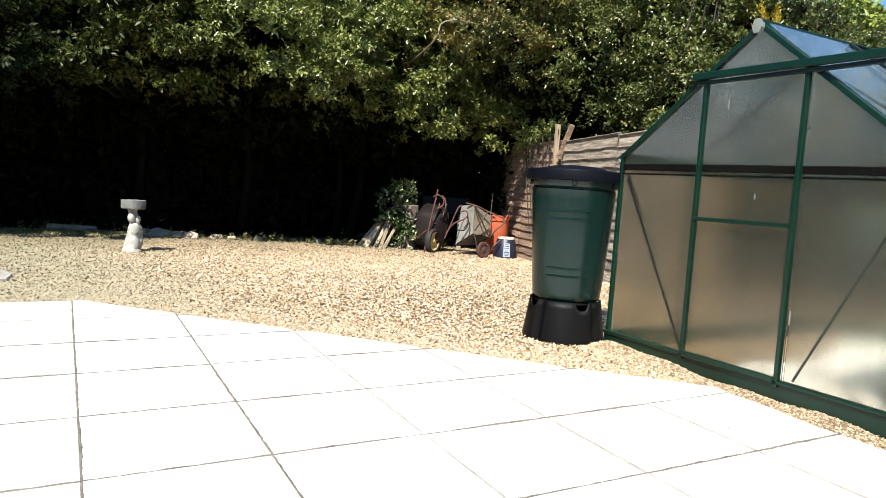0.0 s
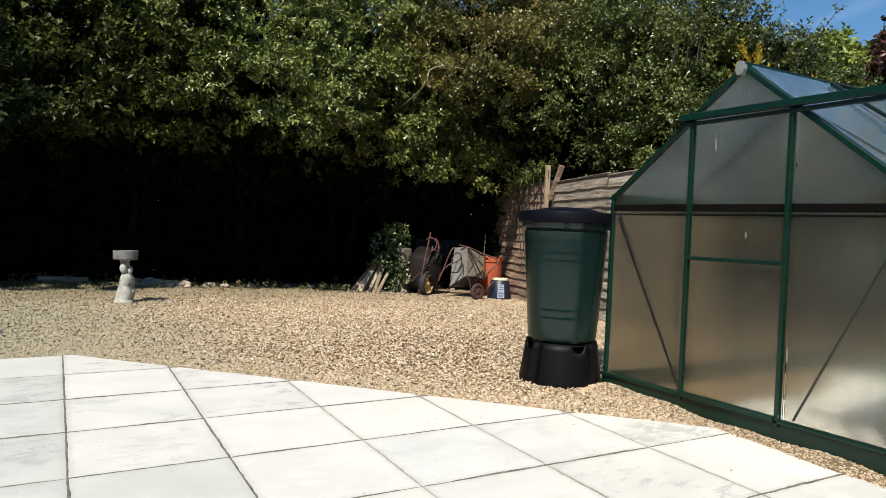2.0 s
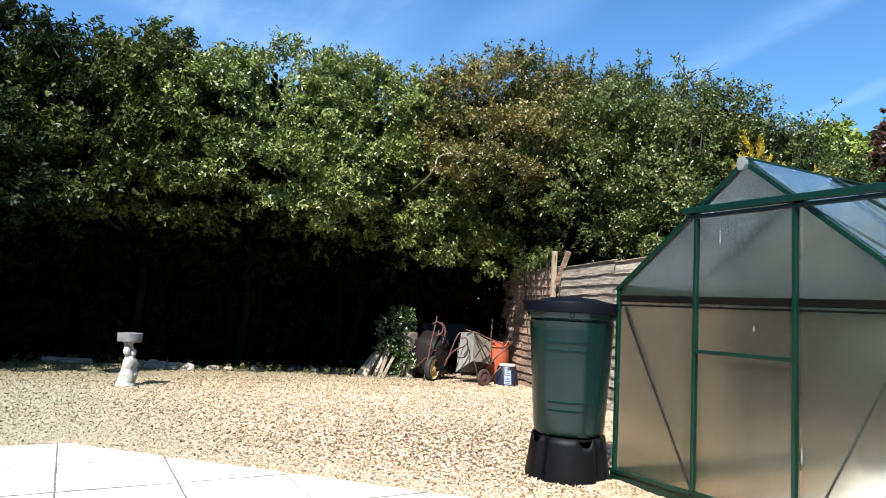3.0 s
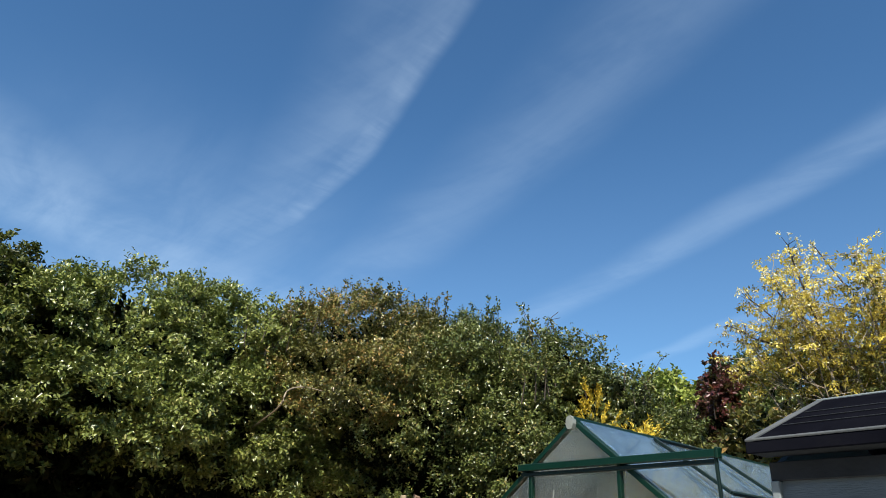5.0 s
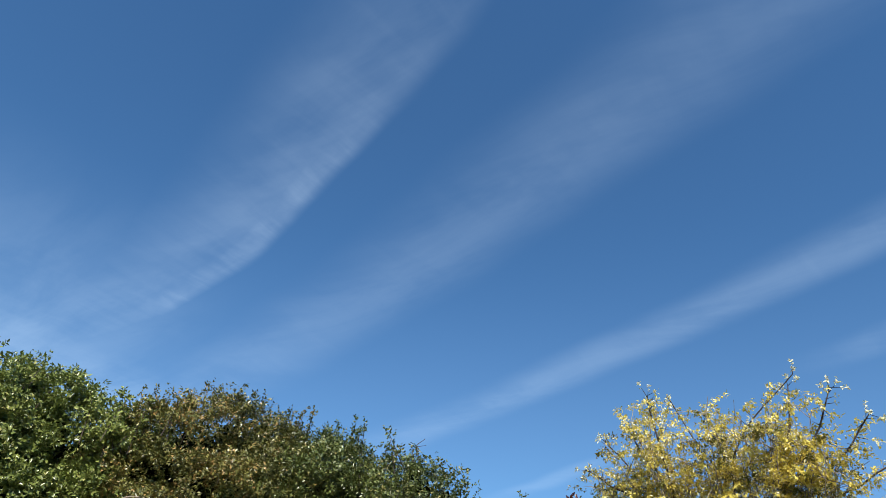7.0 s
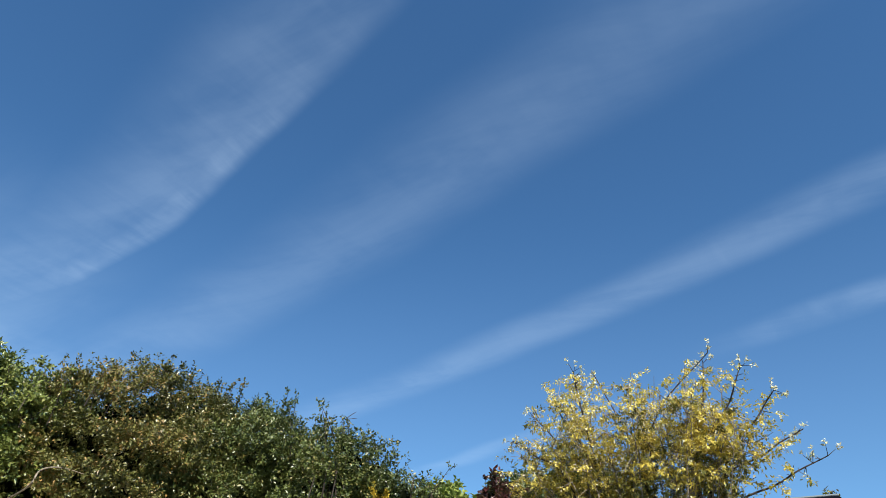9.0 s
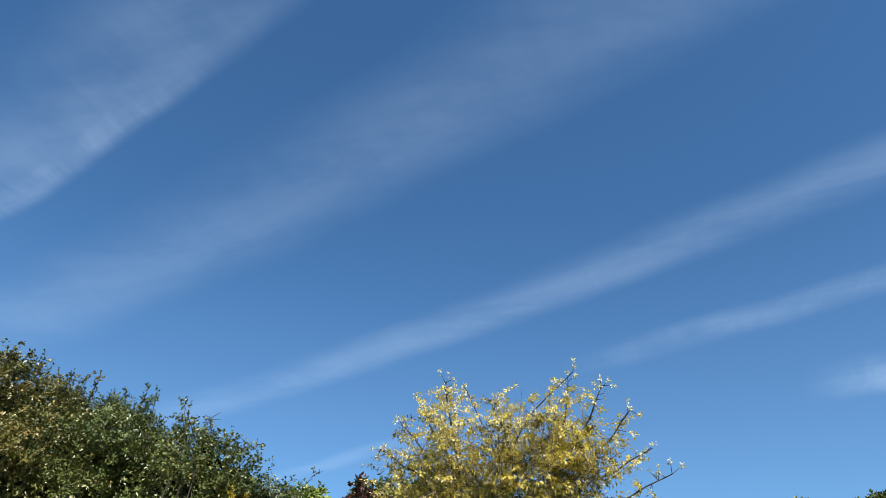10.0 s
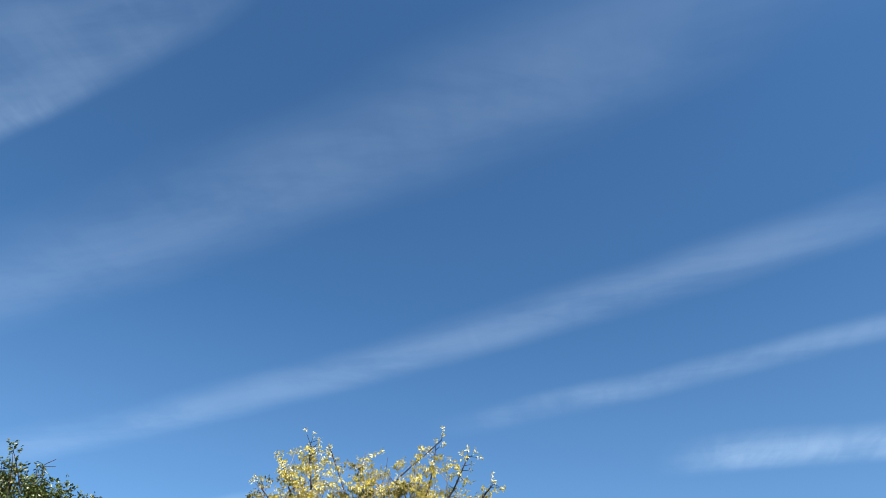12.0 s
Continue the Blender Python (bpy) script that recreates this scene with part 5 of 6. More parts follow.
# ---------------------------------------------------------------- bird bath
def make_bird_bath():
    b = thing("bird_bath", pose(0.68, 5.0, -0.03, 0, 0, 20) @ Matrix.Diagonal((0.88, 0.88, 1.07, 1)), "weathered grey stone bird bath on a carved pedestal", "bird bath")
    bm = bmesh.new()
    lathe(bm, [(0.0, 0.0), (0.125, 0.0), (0.128, 0.03), (0.116, 0.05), (0.118, 0.10), (0.110, 0.15), (0.098, 0.20), (0.094, 0.25), (0.088, 0.29), (0.066, 0.325), (0.056, 0.35), (0.058, 0.375), (0.056, 0.41), (0.052, 0.45), (0.052, 0.48), (0.085, 0.505), (0.0, 0.505)], 36)
    for v in bm.verts:
        a, z = math.atan2(v.co.y, v.co.x), v.co.z
        fold = 0.014 * math.sin(3 * a + 9 * z) * min(1, z * 12) * (1 if z < 0.34 else 0.5) + 0.010 * noise.noise(v.co * 11)
        v.co += Vector((math.cos(a), math.sin(a), 0)) * fold + 0.005 * noise.noise_vector(v.co * 26)
        v.co.x += 0.022 * math.sin(z * 7.5) * (1 if z < 0.5 else 0)
    for (x, y, z), r in (((-0.045, -0.05, 0.405), 0.050), ((0.040, -0.055, 0.380), 0.042), ((0.075, -0.05, 0.14), 0.050), ((0.085, -0.045, 0.21), 0.030), ((0.0, -0.06, 0.26), 0.075)):
        made = bmesh.ops.create_icosphere(bm, subdivisions=2, radius=r, matrix=pose(x, y, z) @ Matrix.Diagonal((1, 0.8, 1.2, 1)))
        for v in made["verts"]:
            v.co += 0.007 * noise.noise_vector(v.co * 20)
    part("pedestal", bm, M["stone"], b, "pale worn stone", True)
    basin = lathe(bmesh.new(), [(0.0, 0.50), (0.145, 0.498), (0.156, 0.508), (0.162, 0.585), (0.158, 0.60), (0.140, 0.598), (0.115, 0.570), (0.0, 0.560)], 28)
    for v in basin.verts:
        v.co += 0.004 * noise.noise_vector(v.co * 18)
    part("basin", basin, M["basin_stone"], b, "darker grey stone basin", True)


make_bird_bath()


# ---------------------------------------------------------------- corner of barrows, tubs and planks
def wheel(parent, m, r, tread, tyre_mat, hub_mat, hub_label):
    t = bmesh.new()
    ring = [(r - 0.045, -tread / 2), (r - 0.012, -tread / 2), (r, -tread / 4), (r, tread / 4), (r - 0.012, tread / 2), (r - 0.045, tread / 2), (r - 0.055, 0)]
    loops = [[t.verts.new((a * math.cos(q), a * math.sin(q), h)) for q in (2 * math.pi * i / 30 for i in range(30))] for a, h in ring]
    for a, b in zip(loops, loops[1:] + loops[:1]):
        for i in range(30):
            t.faces.new((a[i], a[(i + 1) % 30], b[(i + 1) % 30], b[i]))
    t.transform(m)
    w = part("wheel", t, M[tyre_mat], parent, smooth=True)
    h = lathe(bmesh.new(), [(0.0, tread * 0.45), (0.025, tread * 0.5), (0.035, tread * 0.3), (r * 0.4, tread * 0.12), (r * 0.62, tread * 0.2), (r - 0.05, tread * 0.42), (r - 0.047, -tread * 0.42), (0.03, -tread * 0.3), (0.0, -tread * 0.5)], 26)
    h.transform(m)
    part("hub", h, M[hub_mat], w, hub_label, True)
    return w


def deep_pan(bm, length, wide, deep, thick=0.010, around=28):
    """A moulded pan with rounded corners, open at z = 0, its floor at z = deep."""
    rings = []
    for t, grow in ((0.0, 1.05), (0.0, 1.0), (0.25, 0.94), (0.6, 0.84), (0.88, 0.74), (0.97, 0.66), (1.0, 0.55)):
        ring = []
        for k in range(around):
            a = 2 * math.pi * k / around
            c, q = math.cos(a), math.sin(a)
            ring.append(bm.verts.new((wide / 2 * grow * math.copysign(abs(c) ** 0.55, c), length / 2 * (grow - 0.06 * t) * math.copysign(abs(q) ** 0.55, q) - 0.05 * length * t, deep * t)))
        rings.append(ring)
    for a, b in zip(rings, rings[1:]):
        for k in range(around):
            bm.faces.new((a[k], a[(k + 1) % around], b[(k + 1) % around], b[k]))
    bm.faces.new(rings[-1])
    bmesh.ops.recalc_face_normals(bm, faces=bm.faces)
    bmesh.ops.solidify(bm, geom=bm.faces[:], thickness=thick)
    return bm


def make_upright_barrow():
    b = thing("wheelbarrow", pose(5.12, 5.68, -0.03, 0, 0, -28), "old dark wheelbarrow stood on end, yellow wheel hub", "wheelbarrow", "stored wheelbarrows")
    wheel(b, pose(0.03, -0.08, 0.200, 90, 0, 62), 0.200, 0.09, "tyre", "yellow_hub", "yellow plastic hub")
    for name, shift, line in (
        ("handle_tube", (0, 0, 0), [(-0.096, -0.20, 0.0), (-0.055, -0.20, 0.30), (-0.009, -0.19, 0.615), (0.045, -0.16, 0.915), (0.06, -0.14, 1.02)]),
        ("handle_tube", (0, 0, 0), [(0.0, -0.17, 0.90), (0.045, -0.18, 0.93), (0.10, -0.18, 0.925), (0.16, -0.18, 0.87), (0.15, -0.18, 0.78), (0.075, -0.17, 0.72)]),
        ("handle_tube", (0.10, 0.24, 0.0), [(0.045, -0.02, 0.0), (0.09, 0.0, 0.45), (0.10, 0.02, 0.82), (0.04, 0.0, 0.93)]),
    ):
        t = tube(bmesh.new(), curve_points([Vector(p) + Vector(shift) for p in line], 6), 0.0125, 8)
        part(name, t, M["rust_tube"], b, "rust-red steel tube", True)
    for p, q in (((-0.21, -0.10, 0.24), (-0.075, -0.19, 0.375)), ((-0.085, -0.21, 0.27), (0.10, -0.02, 0.205)), ((-0.04, -0.16, 0.50), (0.16, 0.04, 0.46))):
        part("brace", tube(bmesh.new(), [p, q], 0.011, 8), M["rust_tube"], b, smooth=True)
    pan = deep_pan(bmesh.new(), 0.72, 0.58, 0.24)
    turn = Vector((-0.52, -0.82, 0.10)).to_track_quat("Z", "Y").to_matrix().to_4x4()
    pan.transform(pose(-0.01, 0.24, 0.40) @ turn @ pose(0, 0, 0, 0, 0, -8))
    part("pan", pan, M["old_plastic"], b, "dark grey-brown plastic pan", True)
    for s in (-1, 1):
        leg = tube(bmesh.new(), curve_points([(0.02 + s * 0.12, 0.02, 0.46), (0.12 + s * 0.05, -0.02, 0.62), (0.16 + s * 0.06, 0.06, 0.80)], 5), 0.012, 7)
        part("leg", leg, M["dark_tube"], b, smooth=True)
    return b


def make_tipped_barrow():
    b = thing("wheelbarrow", pose(5.64, 5.24, -0.03, 0, 0, -30), "rusty galvanised wheelbarrow tipped on its side", "wheelbarrow", "stored wheelbarrows")
    near1, near0 = (-0.02, -0.20, 0.81), (-0.02, -0.20, 0.36)
    left1, left0 = (-0.215, 0.10, 0.79), (-0.27, 0.04, 0.16)
    right1, right0 = (0.26, 0.08, 0.66), (0.245, 0.06, 0.32)
    back1, back0 = (0.05, 0.42, 0.68), (0.04, 0.44, 0.15)

    def panel(name, corners, mat, label):
        bm = bmesh.new()
        v = [bm.verts.new(c) for c in corners]
        bm.faces.new(v)
        bmesh.ops.subdivide_edges(bm, edges=bm.edges[:], cuts=5, use_grid_fill=True)
        out = Vector(corners[1]) - Vector(corners[0])
        out = out.cross(Vector(corners[3]) - Vector(corners[0])).normalized()
        for w in bm.verts:
            w.co += out * 0.010 * noise.noise(w.co * 7)
        bmesh.ops.solidify(bm, geom=bm.faces[:], thickness=0.008)
        return part(name, bm, M[mat], b, label, True)

    panel("pan_side", (near1, left1, left0, near0), "galvanised", "pale grey galvanised sheet")
    panel("pan_side", (near1, near0, right0, right1), "rusty_sheet", "rust-stained tan sheet")
    panel("pan_side", (right1, right0, back0, back1), "rusty_sheet", "")
    panel("pan_side", (left1, back1, back0, left0), "galvanised", "")
    panel("pan_floor", (near1, right1, back1, left1), "galvanised", "")
    rim = bmesh.new()
    tube(rim, [left0, near0, right0, back0, left0], 0.013, 7)
    part("rim", rim, M["dark_tube"], b, "rolled dark rim", True)
    lines = (
        ("rust_tube", [(-0.145, -0.12, 0.84), (0.03, -0.20, 0.80), (0.20, -0.12, 0.73), (0.43, -0.10, 0.645), (0.46, -0.10, 0.57)]),
        ("dark_tube", [(-0.015, -0.24, 0.80), (0.12, -0.20, 0.56), (0.26, -0.12, 0.31)]),
        ("dark_tube", [(0.20, -0.15, 0.73), (0.10, -0.21, 0.57), (0.01, -0.25, 0.42)]),
        ("dark_tube", [(0.0, -0.24, 0.38), (0.05, -0.28, 0.22), (0.075, -0.30, 0.08), (0.13, -0.28, 0.05)]),
        ("rust_tube", [(-0.43, -0.30, 0.36), (-0.315, -0.30, 0.515), (-0.17, -0.30, 0.59), (-0.115, -0.29, 0.66), (-0.145, -0.28, 0.72), (-0.23, -0.27, 0.70)]),
        ("rust_tube", [(-0.445, -0.20, 0.27), (-0.36, -0.22, 0.51), (-0.27, -0.22, 0.745), (-0.22, -0.20, 0.80)]),
        ("dark_tube", [(-0.115, -0.27, 0.66), (-0.10, -0.28, 0.53), (-0.15, -0.27, 0.425), (-0.25, -0.22, 0.415)]),
        ("dark_tube", [(-0.29, -0.10, 0.09), (-0.10, -0.18, 0.095), (0.09, -0.28, 0.105)]),
        ("dark_tube", [(0.27, -0.16, 0.36), (0.38, -0.14, 0.49), (0.50, -0.10, 0.60)]),
        ("dark_tube", [(0.26, -0.18, 0.08), (0.33, -0.17, 0.20), (0.42, -0.14, 0.30)]),
        ("dark_tube", [(0.26, -0.12, 0.31), (0.27, -0.15, 0.47), (0.26, -0.12, 0.66)]),
    )
    for mat, pts in lines:
        part("frame_tube", tube(bmesh.new(), curve_points(pts, 5), 0.0115, 7), M[mat], b, smooth=True)
    wheel(b, pose(0.165, -0.32, 0.138, 84, 0, 42), 0.130, 0.040, "worn_tyre", "worn_tyre", "dull brown hub")
    return b


def make_tubs():
    b = thing("orange_bin", pose(6.28, 5.54, -0.03, 4, -5, 0) @ Matrix.Scale(1.1, 4), "orange plastic bin standing behind the barrow", "bin")
    part("body", lathe(bmesh.new(), [(0.0, 0.0), (0.15, 0.0), (0.16, 0.02), (0.18, 0.54), (0.195, 0.55), (0.195, 0.58), (0.18, 0.58), (0.175, 0.54), (0.15, 0.04), (0.0, 0.03)], 32), M["orange"], b, smooth=True)
    for a in (-2.4, -1.2):
        part("grip", tube(bmesh.new(), curve_points([(0.19 * math.cos(a - 0.25), 0.19 * math.sin(a - 0.25), 0.56), (0.2 * math.cos(a), 0.2 * math.sin(a), 0.63), (0.19 * math.cos(a + 0.25), 0.19 * math.sin(a + 0.25), 0.56)], 5), 0.012, 7), M["orange"], b, smooth=True)
    t = thing("plastic_tub", pose(6.12, 5.02, -0.03), "dark navy plastic tub with cream lid and pale label", "tub")
    part("body", lathe(bmesh.new(), [(0.0, 0.0), (0.19, 0.0), (0.195, 0.02), (0.145, 0.30), (0.135, 0.31), (0.0, 0.31)], 32), M["navy_plastic"], t, smooth=True)
    part("lid", lathe(bmesh.new(), [(0.0, 0.345), (0.10, 0.342), (0.128, 0.335), (0.132, 0.312), (0.0, 0.312)], 32), M["cream"], t, "cream plastic lid", True)
    lab = bmesh.new()
    view = math.atan2(-4.18 - 5.02, -0.06 - 6.12) + 0.12
    for z0, z1 in ((0.04, 0.25),):
        n = 8
        pts = [[lab.verts.new((r * math.cos(a), r * math.sin(a), z)) for a in np.linspace(view - 0.30, view + 0.30, n)] for r, z in ((0.1915, z0), (0.157, z1))]
        for i in range(n - 1):
            lab.faces.new((pts[0][i], pts[0][i + 1], pts[1][i + 1], pts[1][i]))
    label = part("label", lab, M["label_white"], t, "pale printed label")
    for k, z in enumerate((0.06, 0.085, 0.11, 0.135, 0.175, 0.205, 0.23)):
        r = 0.195 - 0.05 * (z - 0.02) / 0.28 + 0.002
        half = 0.22 if k % 3 else 0.15
        part("print_bar", tube(bmesh.new(), [(r * math.cos(a), r * math.sin(a), z) for a in np.linspace(view - half, view + half, 7)], 0.0045, 4), M["navy_plastic"], label)


def make_planks():
    rng = random.Random(9)
    for k, (x, y, yaw, lean, long, wide) in enumerate(((4.25, 6.32, -22, 30, 0.74, 0.08), (4.36, 6.18, -22, 24, 0.60, 0.05), (4.43, 6.12, -24, 18, 0.50, 0.045), (4.18, 6.42, -20, 38, 0.56, 0.07), (4.46, 6.06, -22, 27, 0.42, 0.04), (4.33, 6.36, -22, 34, 0.86, 0.045))):
        p = thing("plank", pose(x, y, -0.03, -22, lean, yaw), "pale rough offcut plank leaning under the hedge", "plank", "leaning planks")
        bm = box(bmesh.new(), -wide / 2, wide / 2, -0.014, 0.014, 0, long, 0.004)
        for v in bm.verts:
            v.co.x += 0.01 * rng.uniform(-1, 1)
        part("board", bm, M["plank"], p)
    g = thing("brown_board", pose(5.78, 6.45, -0.03, -12, 0, -30), "dark brown board leaning behind the barrows", "board")
    part("board", box(bmesh.new(), -0.42, 0.42, -0.012, 0.012, 0.62, 0.92, 0.004), M["old_plastic"], g)
    part("support", box(bmesh.new(), -0.3, -0.22, 0.014, 0.05, 0.0, 0.9, 0.004), M["fence"], g)
    part("support", box(bmesh.new(), 0.22, 0.3, 0.014, 0.05, 0.0, 0.9, 0.004), M["fence"], g)
    c = thing("garden_cane", pose(6.35, 5.95, -0.03, 2, 2, 0), "thin pale garden cane standing by the fence", "cane")
    part("cane", tube(bmesh.new(), [(0, 0, 0), (0.005, 0, 0.5), (0, 0.004, 1.02)], 0.009, 6), M["post_wood"], c)
    s = thing("stone_block", pose(4.95, 6.14, -0.03, 0, 0, 20), "stack of three tan stone blocks beside the ivy", "stone block")
    for z0, z1 in ((0.0, 0.24), (0.245, 0.50), (0.505, 0.74)):
        part("block", box(bmesh.new(), -0.10, 0.10, -0.09, 0.09, z0, z1, 0.015), M["tan_stone"], s)


make_upright_barrow()
make_tipped_barrow()
make_tubs()
make_planks()


def make_ivy():
    rng = np.random.default_rng(71)
    root = thing("ivy_bush", pose(4.84, 6.28, -0.05), "clump of variegated ivy growing beside the planks", "ivy")
    centres = np.array([(0, 0, 0.25), (0.08, 0.05, 0.5), (-0.05, 0.1, 0.72), (0.12, -0.02, 0.32), (-0.12, 0.12, 0.85), (-0.16, 0.0, 0.5), (0.02, 0.1, 1.0), (0.14, 0.14, 0.9), (0.10, -0.25, 0.22), (0.04, -0.2, 0.42)])
    sizes = np.array([0.17, 0.18, 0.17, 0.16, 0.14, 0.12, 0.13, 0.12, 0.14, 0.11])
    p, d = on_blobs(rng, centres, sizes * 1.15, 480, 0.0, bare=(-1.0, 0.2))
    at, w, f, l, b = sprays(rng, p, unit(d + rng.normal(size=d.shape) * 0.5), 6, 0.12, 0.055, 0.05, 0.8, 0.3)
    new("crown", leaves("crown", at, w, f, l, b, M["leaf_ivy"])).parent = root
    st = bmesh.new()
    for c in centres:
        tube(st, curve_points([(0, 0, 0), Vector(c) * 0.5 + Vector((0.03, 0, 0.02)), c], 4), 0.012, 5)
    part("branchwork", st, M["twig"], root)


make_ivy()


def make_climber():
    """A leafy climber that hangs over the fence beside the rough posts."""
    rng = np.random.default_rng(73)
    along = (F1 - F0).normalized()
    at = F0 + along * 3.95
    face = math.degrees(math.atan2(along.y, along.x)) - 90
    root = thing("climber", pose(at.x, at.y, 0, 0, 0, face), "leafy green climber hanging over the fence by the posts", "climber")
    centres = np.array([(-0.08, -0.28, 1.93), (-0.10, 0.0, 1.88), (-0.10, 0.3, 1.86), (-0.06, 0.62, 1.92), (-0.06, 0.9, 1.88), (-0.06, 1.2, 1.84), (0.0, 0.3, 2.02), (0.0, -0.45, 2.0), (-0.08, 1.0, 1.70)])
    sizes = np.array([0.11, 0.13, 0.14, 0.15, 0.15, 0.14, 0.14, 0.10, 0.12])
    p, d = on_blobs(rng, centres, sizes, 190, 1.2)
    sets = sprays(rng, p, unit(d + rng.normal(size=d.shape) * 0.5), 16, 0.12, 0.032, 0.019, 0.8, 0.3)
    new("crown", leaves("crown", *sets, M["leaf_green"])).parent = root
    st = bmesh.new()
    for c in centres:
        tube(st, curve_points([(0.02, c[1] * 0.6, 0.0), (-0.06, c[1] * 0.8, 1.0), c], 5), 0.008, 5)
    tagged(part("branchwork", st, M["twig"], root), kind="stuff")


make_climber()


def lump(rng, r, material, rough=0.3):
    bm = bmesh.new()
    bmesh.ops.create_icosphere(bm, subdivisions=2, radius=r)
    off = Vector((rng.uniform(0, 50), rng.uniform(0, 50), 0))
    for v in bm.verts:
        v.co = Vector((v.co.x * 1.3, v.co.y, v.co.z * 0.7)) * (1 + rough * noise.noise(v.co / r * 1.3 + off))
    return finish(bm, "rock", material)


def make_rocks():
    rng = random.Random(3)
    shapes = [lump(rng, 0.10, M["pale_stone"]) for _ in range(4)]
    for k in range(38):
        x = 0.98 + 0.0195 * k + rng.uniform(-0.03, 0.03)
        y = 7.7 - 0.0165 * k + rng.uniform(-0.12, 0.12)
        s = rng.uniform(0.45, 0.95)
        ob = new("rock", shapes[k % 4])
        ob.matrix_world = pose(x, y, 0.0 if k % 3 else 0.035, 0, 0, rng.uniform(0, 360)) @ Matrix.Diagonal((s, s, 0.95 * s, 1))
        tagged(ob, "pale edging stone lying at the hedge foot", "rock", "edging stones")
    for x, y, s in ((2.1, 7.3, 0.9), (2.35, 7.35, 0.6), (2.75, 7.2, 0.8), (3.35, 7.3, 0.5), (3.7, 7.1, 0.6)):
        ob = new("rock", shapes[int(10 * s) % 4])
        ob.matrix_world = pose(x, y, -0.015, 0, 0, rng.uniform(0, 360)) @ Matrix.Diagonal((s, s, s, 1))
        tagged(ob, "pale edging stone lying in the hedge's shade", "rock", "edging stones")
    log = thing("edging_log", pose(0.06, 8.08, 0.02, 0, 90, -22), "weathered timber edging log lying before the hedge", "log")
    part("log", tube(bmesh.new(), [(0, 0, -0.36), (0.004, 0.006, 0.0), (0, 0, 0.36)], [0.052, 0.056, 0.050], 12), M["plank"], log, smooth=True)
    st = thing("stepping_stone", pose(-0.85, 2.6, -0.006, 0, 0, 8), "flat grey stepping stone sunk in the gravel", "stepping stone")
    bm = bmesh.new()
    pts = [(-0.40, -0.33), (0.06, -0.37), (0.36, -0.30), (0.43, 0.02), (0.38, 0.31), (0.02, 0.36), (-0.36, 0.34), (-0.43, 0.05)]
    sheet(bm, [(x, y, 0.0) for x, y in pts], (0, 0, 1), 0.030)
    bmesh.ops.bevel(bm, geom=[e for e in bm.edges if all(v.co.z > 0.02 for v in e.verts)], offset=0.008, segments=2, affect="EDGES")
    part("stone", bm, M["pale_mortar"], st)


make_rocks()


def make_grass():
    """Thin weeds and grass along the foot of the hedge."""
    rng = np.random.default_rng(81)
    n = 9000
    x = rng.uniform(-4.5, 5.0, n)
    y = 7.45 + rng.normal(size=n) * 0.35 - 0.25 * np.clip(x - 2, 0, 4)
    thin = rng.random(n) < np.where(x < 0.6, 1.0, 0.35)
    x, y = x[thin], y[thin]
    n = len(x)
    at = np.stack([x, y, np.full(n, -0.03)], 1)
    way = unit(rng.normal(size=(n, 3)) * 0.45 + [0, 0, 1.0])
    ob = new("grass", leaves("grass", at, way, unit(rng.normal(size=(n, 3))), rng.uniform(0.03, 0.085, n), rng.uniform(0.005, 0.010, n), M["grass"]))
    tagged(ob, "thin dry grass and weeds along the hedge foot", "grass", kind="stuff")
    n = 70
    x = rng.uniform(-2.5, 4.6, n)
    p = np.stack([x, far_edge(x) + rng.normal(size=n) * 0.16 - 0.05, np.full(n, -0.02)], 1)
    at, w, f, l, b = sprays(rng, p, unit(rng.normal(size=(n, 3)) * 0.5 + [0, 0, 1.0]), 12, 0.14, 0.05, 0.028, 0.9, 0.5)
    ob = new("weeds", leaves("weeds", at, w, f, l, b, M["grass"]))
    tagged(ob, "low leafy weeds along the edge of the gravel", "weeds", kind="stuff")


make_grass()


# ---------------------------------------------------------------- patio, slab by slab
def clip(poly, a, b, c):
    """The part of a polygon where a x + b y < c."""
    out = []
    for p, q in zip(poly, poly[1:] + poly[:1]):
        dp, dq = c - a * p[0] - b * p[1], c - a * q[0] - b * q[1]
        if dp >= 0:
            out.append(p)
        if (dp >= 0) != (dq >= 0):
            t = dp / (dp - dq)
            out.append((p[0] + t * (q[0] - p[0]), p[1] + t * (q[1] - p[1])))
    return out


def slab_mesh(poly, material="slab"):
    bm = bmesh.new()
    sheet(bm, [(x, y, -0.045) for x, y in poly], (0, 0, 1), 0.045)
    edges = [e for e in bm.edges if all(v.co.z > -0.01 for v in e.verts)]
    bmesh.ops.bevel(bm, geom=edges, offset=0.002, segments=1, affect="EDGES")
    return finish(bm, "slab", M[material])


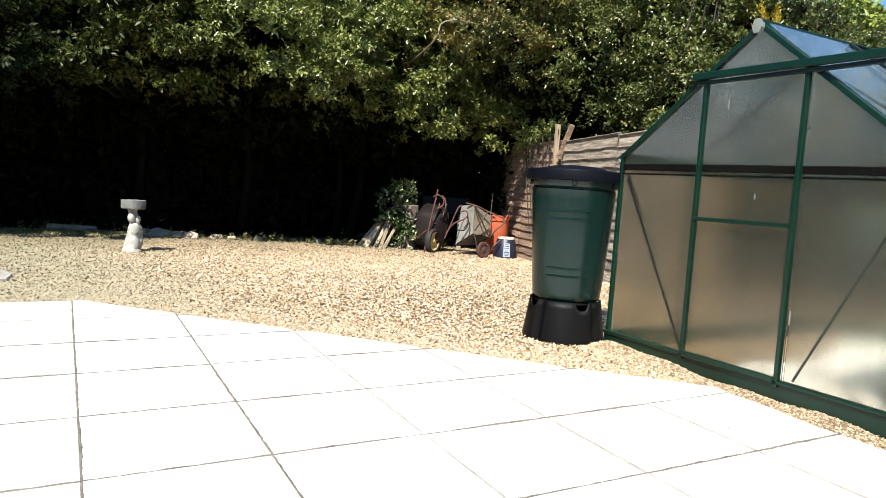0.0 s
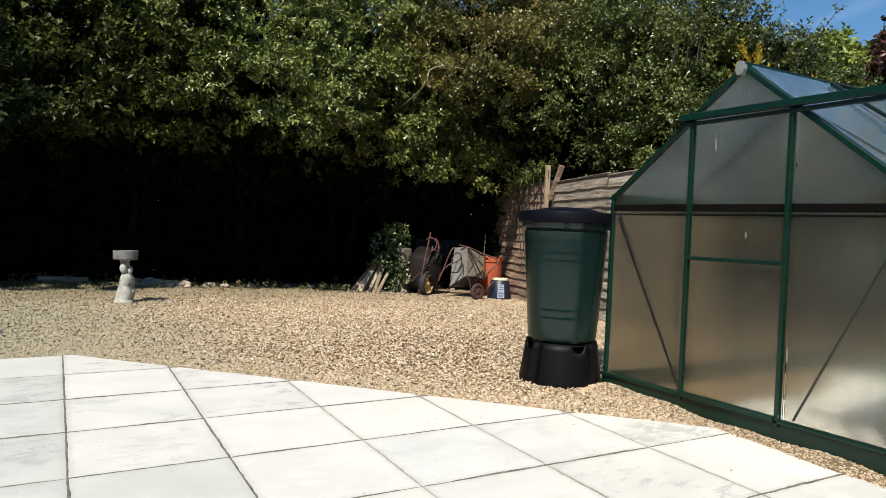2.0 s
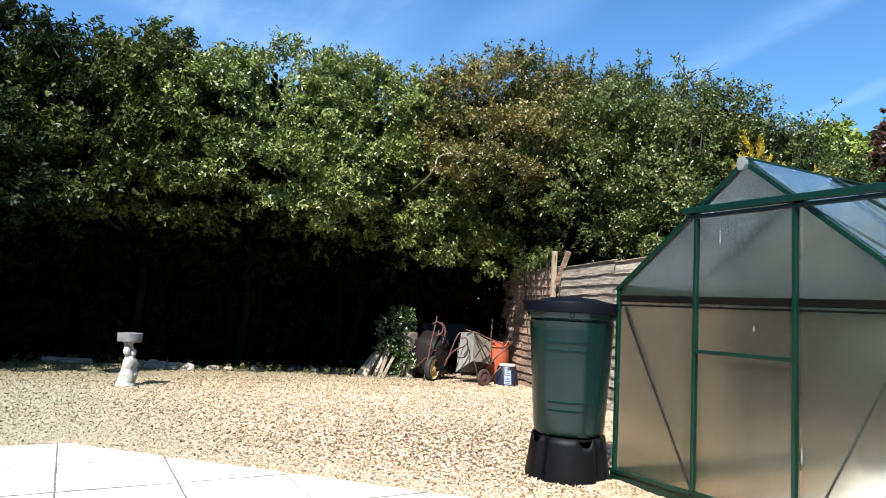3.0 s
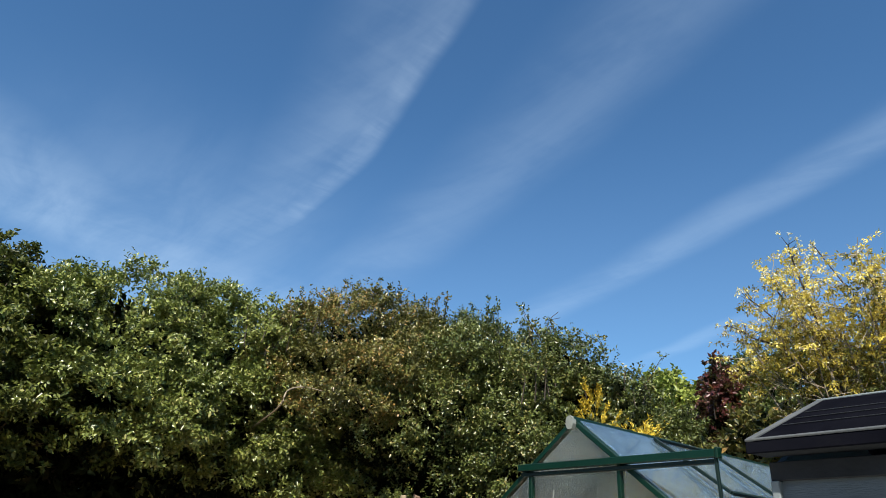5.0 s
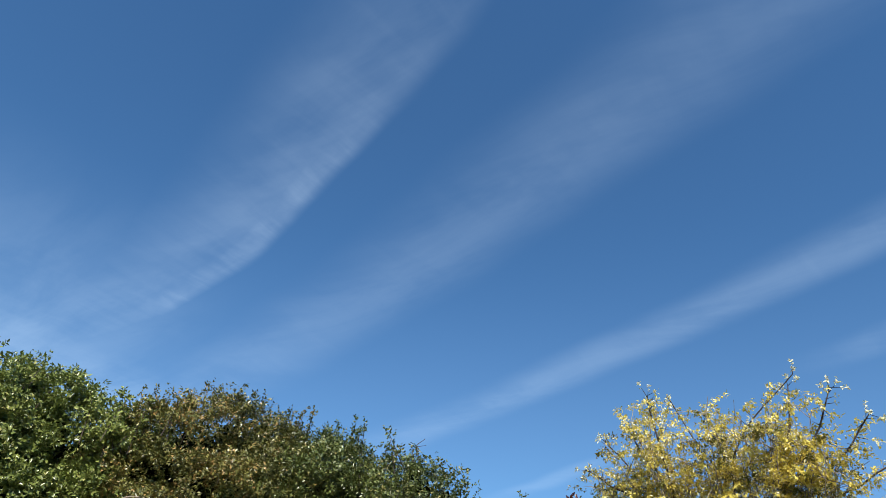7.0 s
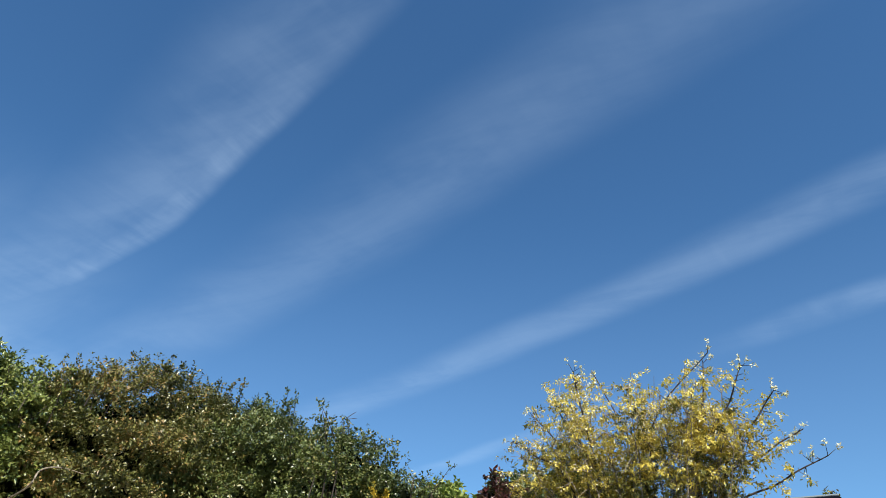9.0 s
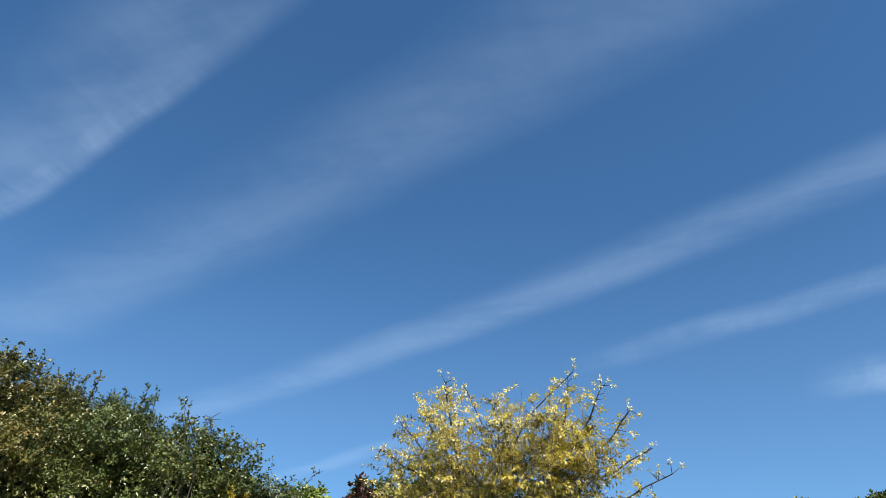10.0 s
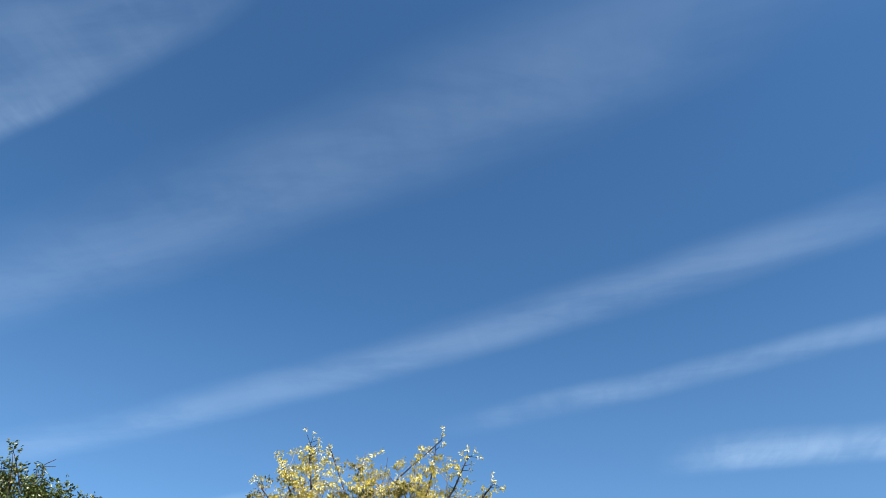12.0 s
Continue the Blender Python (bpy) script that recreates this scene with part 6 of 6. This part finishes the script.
def joint(p, q, rng):
    """A ragged strip of mortar that stands a millimetre or two over the slabs."""
    p, q = Vector((*p, 0)), Vector((*q, 0))
    along = (q - p).normalized()
    side = Vector((-along.y, along.x, 0))
    bm = bmesh.new()
    count = max(2, int((q - p).length / 0.03))
    rows = []
    for k in range(count + 1):
        at = p + (q - p) * (k / count) + side * rng.uniform(-0.0028, 0.0028)
        worn = noise.noise(at * 3.1)
        w, z = max(0.0014, 0.0029 + 0.0022 * worn + 0.0020 * rng.random()), 0.0006 + 0.0016 * rng.random() + 0.002 * worn
        rows.append([bm.verts.new(at + side * s * w + Vector((0, 0, h))) for s, h in ((-1.5, -0.004), (-0.8, z), (0.8, z), (1.5, -0.004))])
    for a, b in zip(rows, rows[1:]):
        for i in range(3):
            bm.faces.new((a[i], b[i], b[i + 1], a[i + 1]))
    return bm


def make_patio():
    pitch, gap, first = 0.605, 0.0026, 0.02
    bed = [(-4.2, -8.5), (2.995, -8.5), (2.995, -1.715), (0.06, 1.22), (-4.2, 1.22)]
    bm = sheet(bmesh.new(), [(x, y, -0.055) for x, y in bed], (0, 0, 1), 0.0515)
    patio = new("patio", finish(bm, "patio", M["mortar"]))
    patio.matrix_world = pose(0, 0, RISE, math.degrees(FALL_Y), -math.degrees(FALL_X))
    tagged(patio, "pale concrete slab patio with diagonal cut edge", "patio", kind="structure")
    rng = random.Random(12)
    h = pitch / 2 - gap
    whole = slab_mesh([(-h, -h), (h, -h), (h, h), (-h, h)])
    whole_grey = slab_mesh([(-h, -h), (h, -h), (h, h), (-h, h)], "slab_grey")
    for i in range(-7, 6):
        for j in range(-14, 4):
            cx, cy = (i - 0.5) * pitch, (j - 0.5) * pitch + first
            poly = [(-h, -h), (h, -h), (h, h), (-h, h)]
            cut = clip(clip(clip(poly, 0, 1, 1.235 - cy), 1, 0, 3.0 - cx), 1, 1, 1.295 - cx - cy)
            if len(cut) < 3:
                continue
            area = abs(sum(p[0] * q[1] - q[0] * p[1] for p, q in zip(cut, cut[1:] + cut[:1]))) / 2
            if area < 0.004:
                continue
            grey = i < 1 or i == 1 and rng.random() < 0.35
            data = (whole_grey if grey else whole) if area > 4 * h * h - 1e-4 else slab_mesh(cut, "slab_grey" if grey else "slab")
            piece("slab", data, patio, pose(cx, cy, rng.uniform(-0.0015, 0.001), rng.uniform(-0.1, 0.1), rng.uniform(-0.1, 0.1), 0))
    for j in range(-14, 2):
        y = j * pitch + first
        part("mortar_joint", joint((-4.2, y), (min(2.99, 1.29 - y), y), rng), M["mortar" if j != 1 else "pale_mortar"], patio)
    for i in range(-6, 5):
        x = i * pitch
        part("mortar_joint", joint((x, -8.5), (x, min(1.22, 1.29 - x)), rng), M["mortar" if i < 2 else "pale_mortar"], patio)


make_patio()
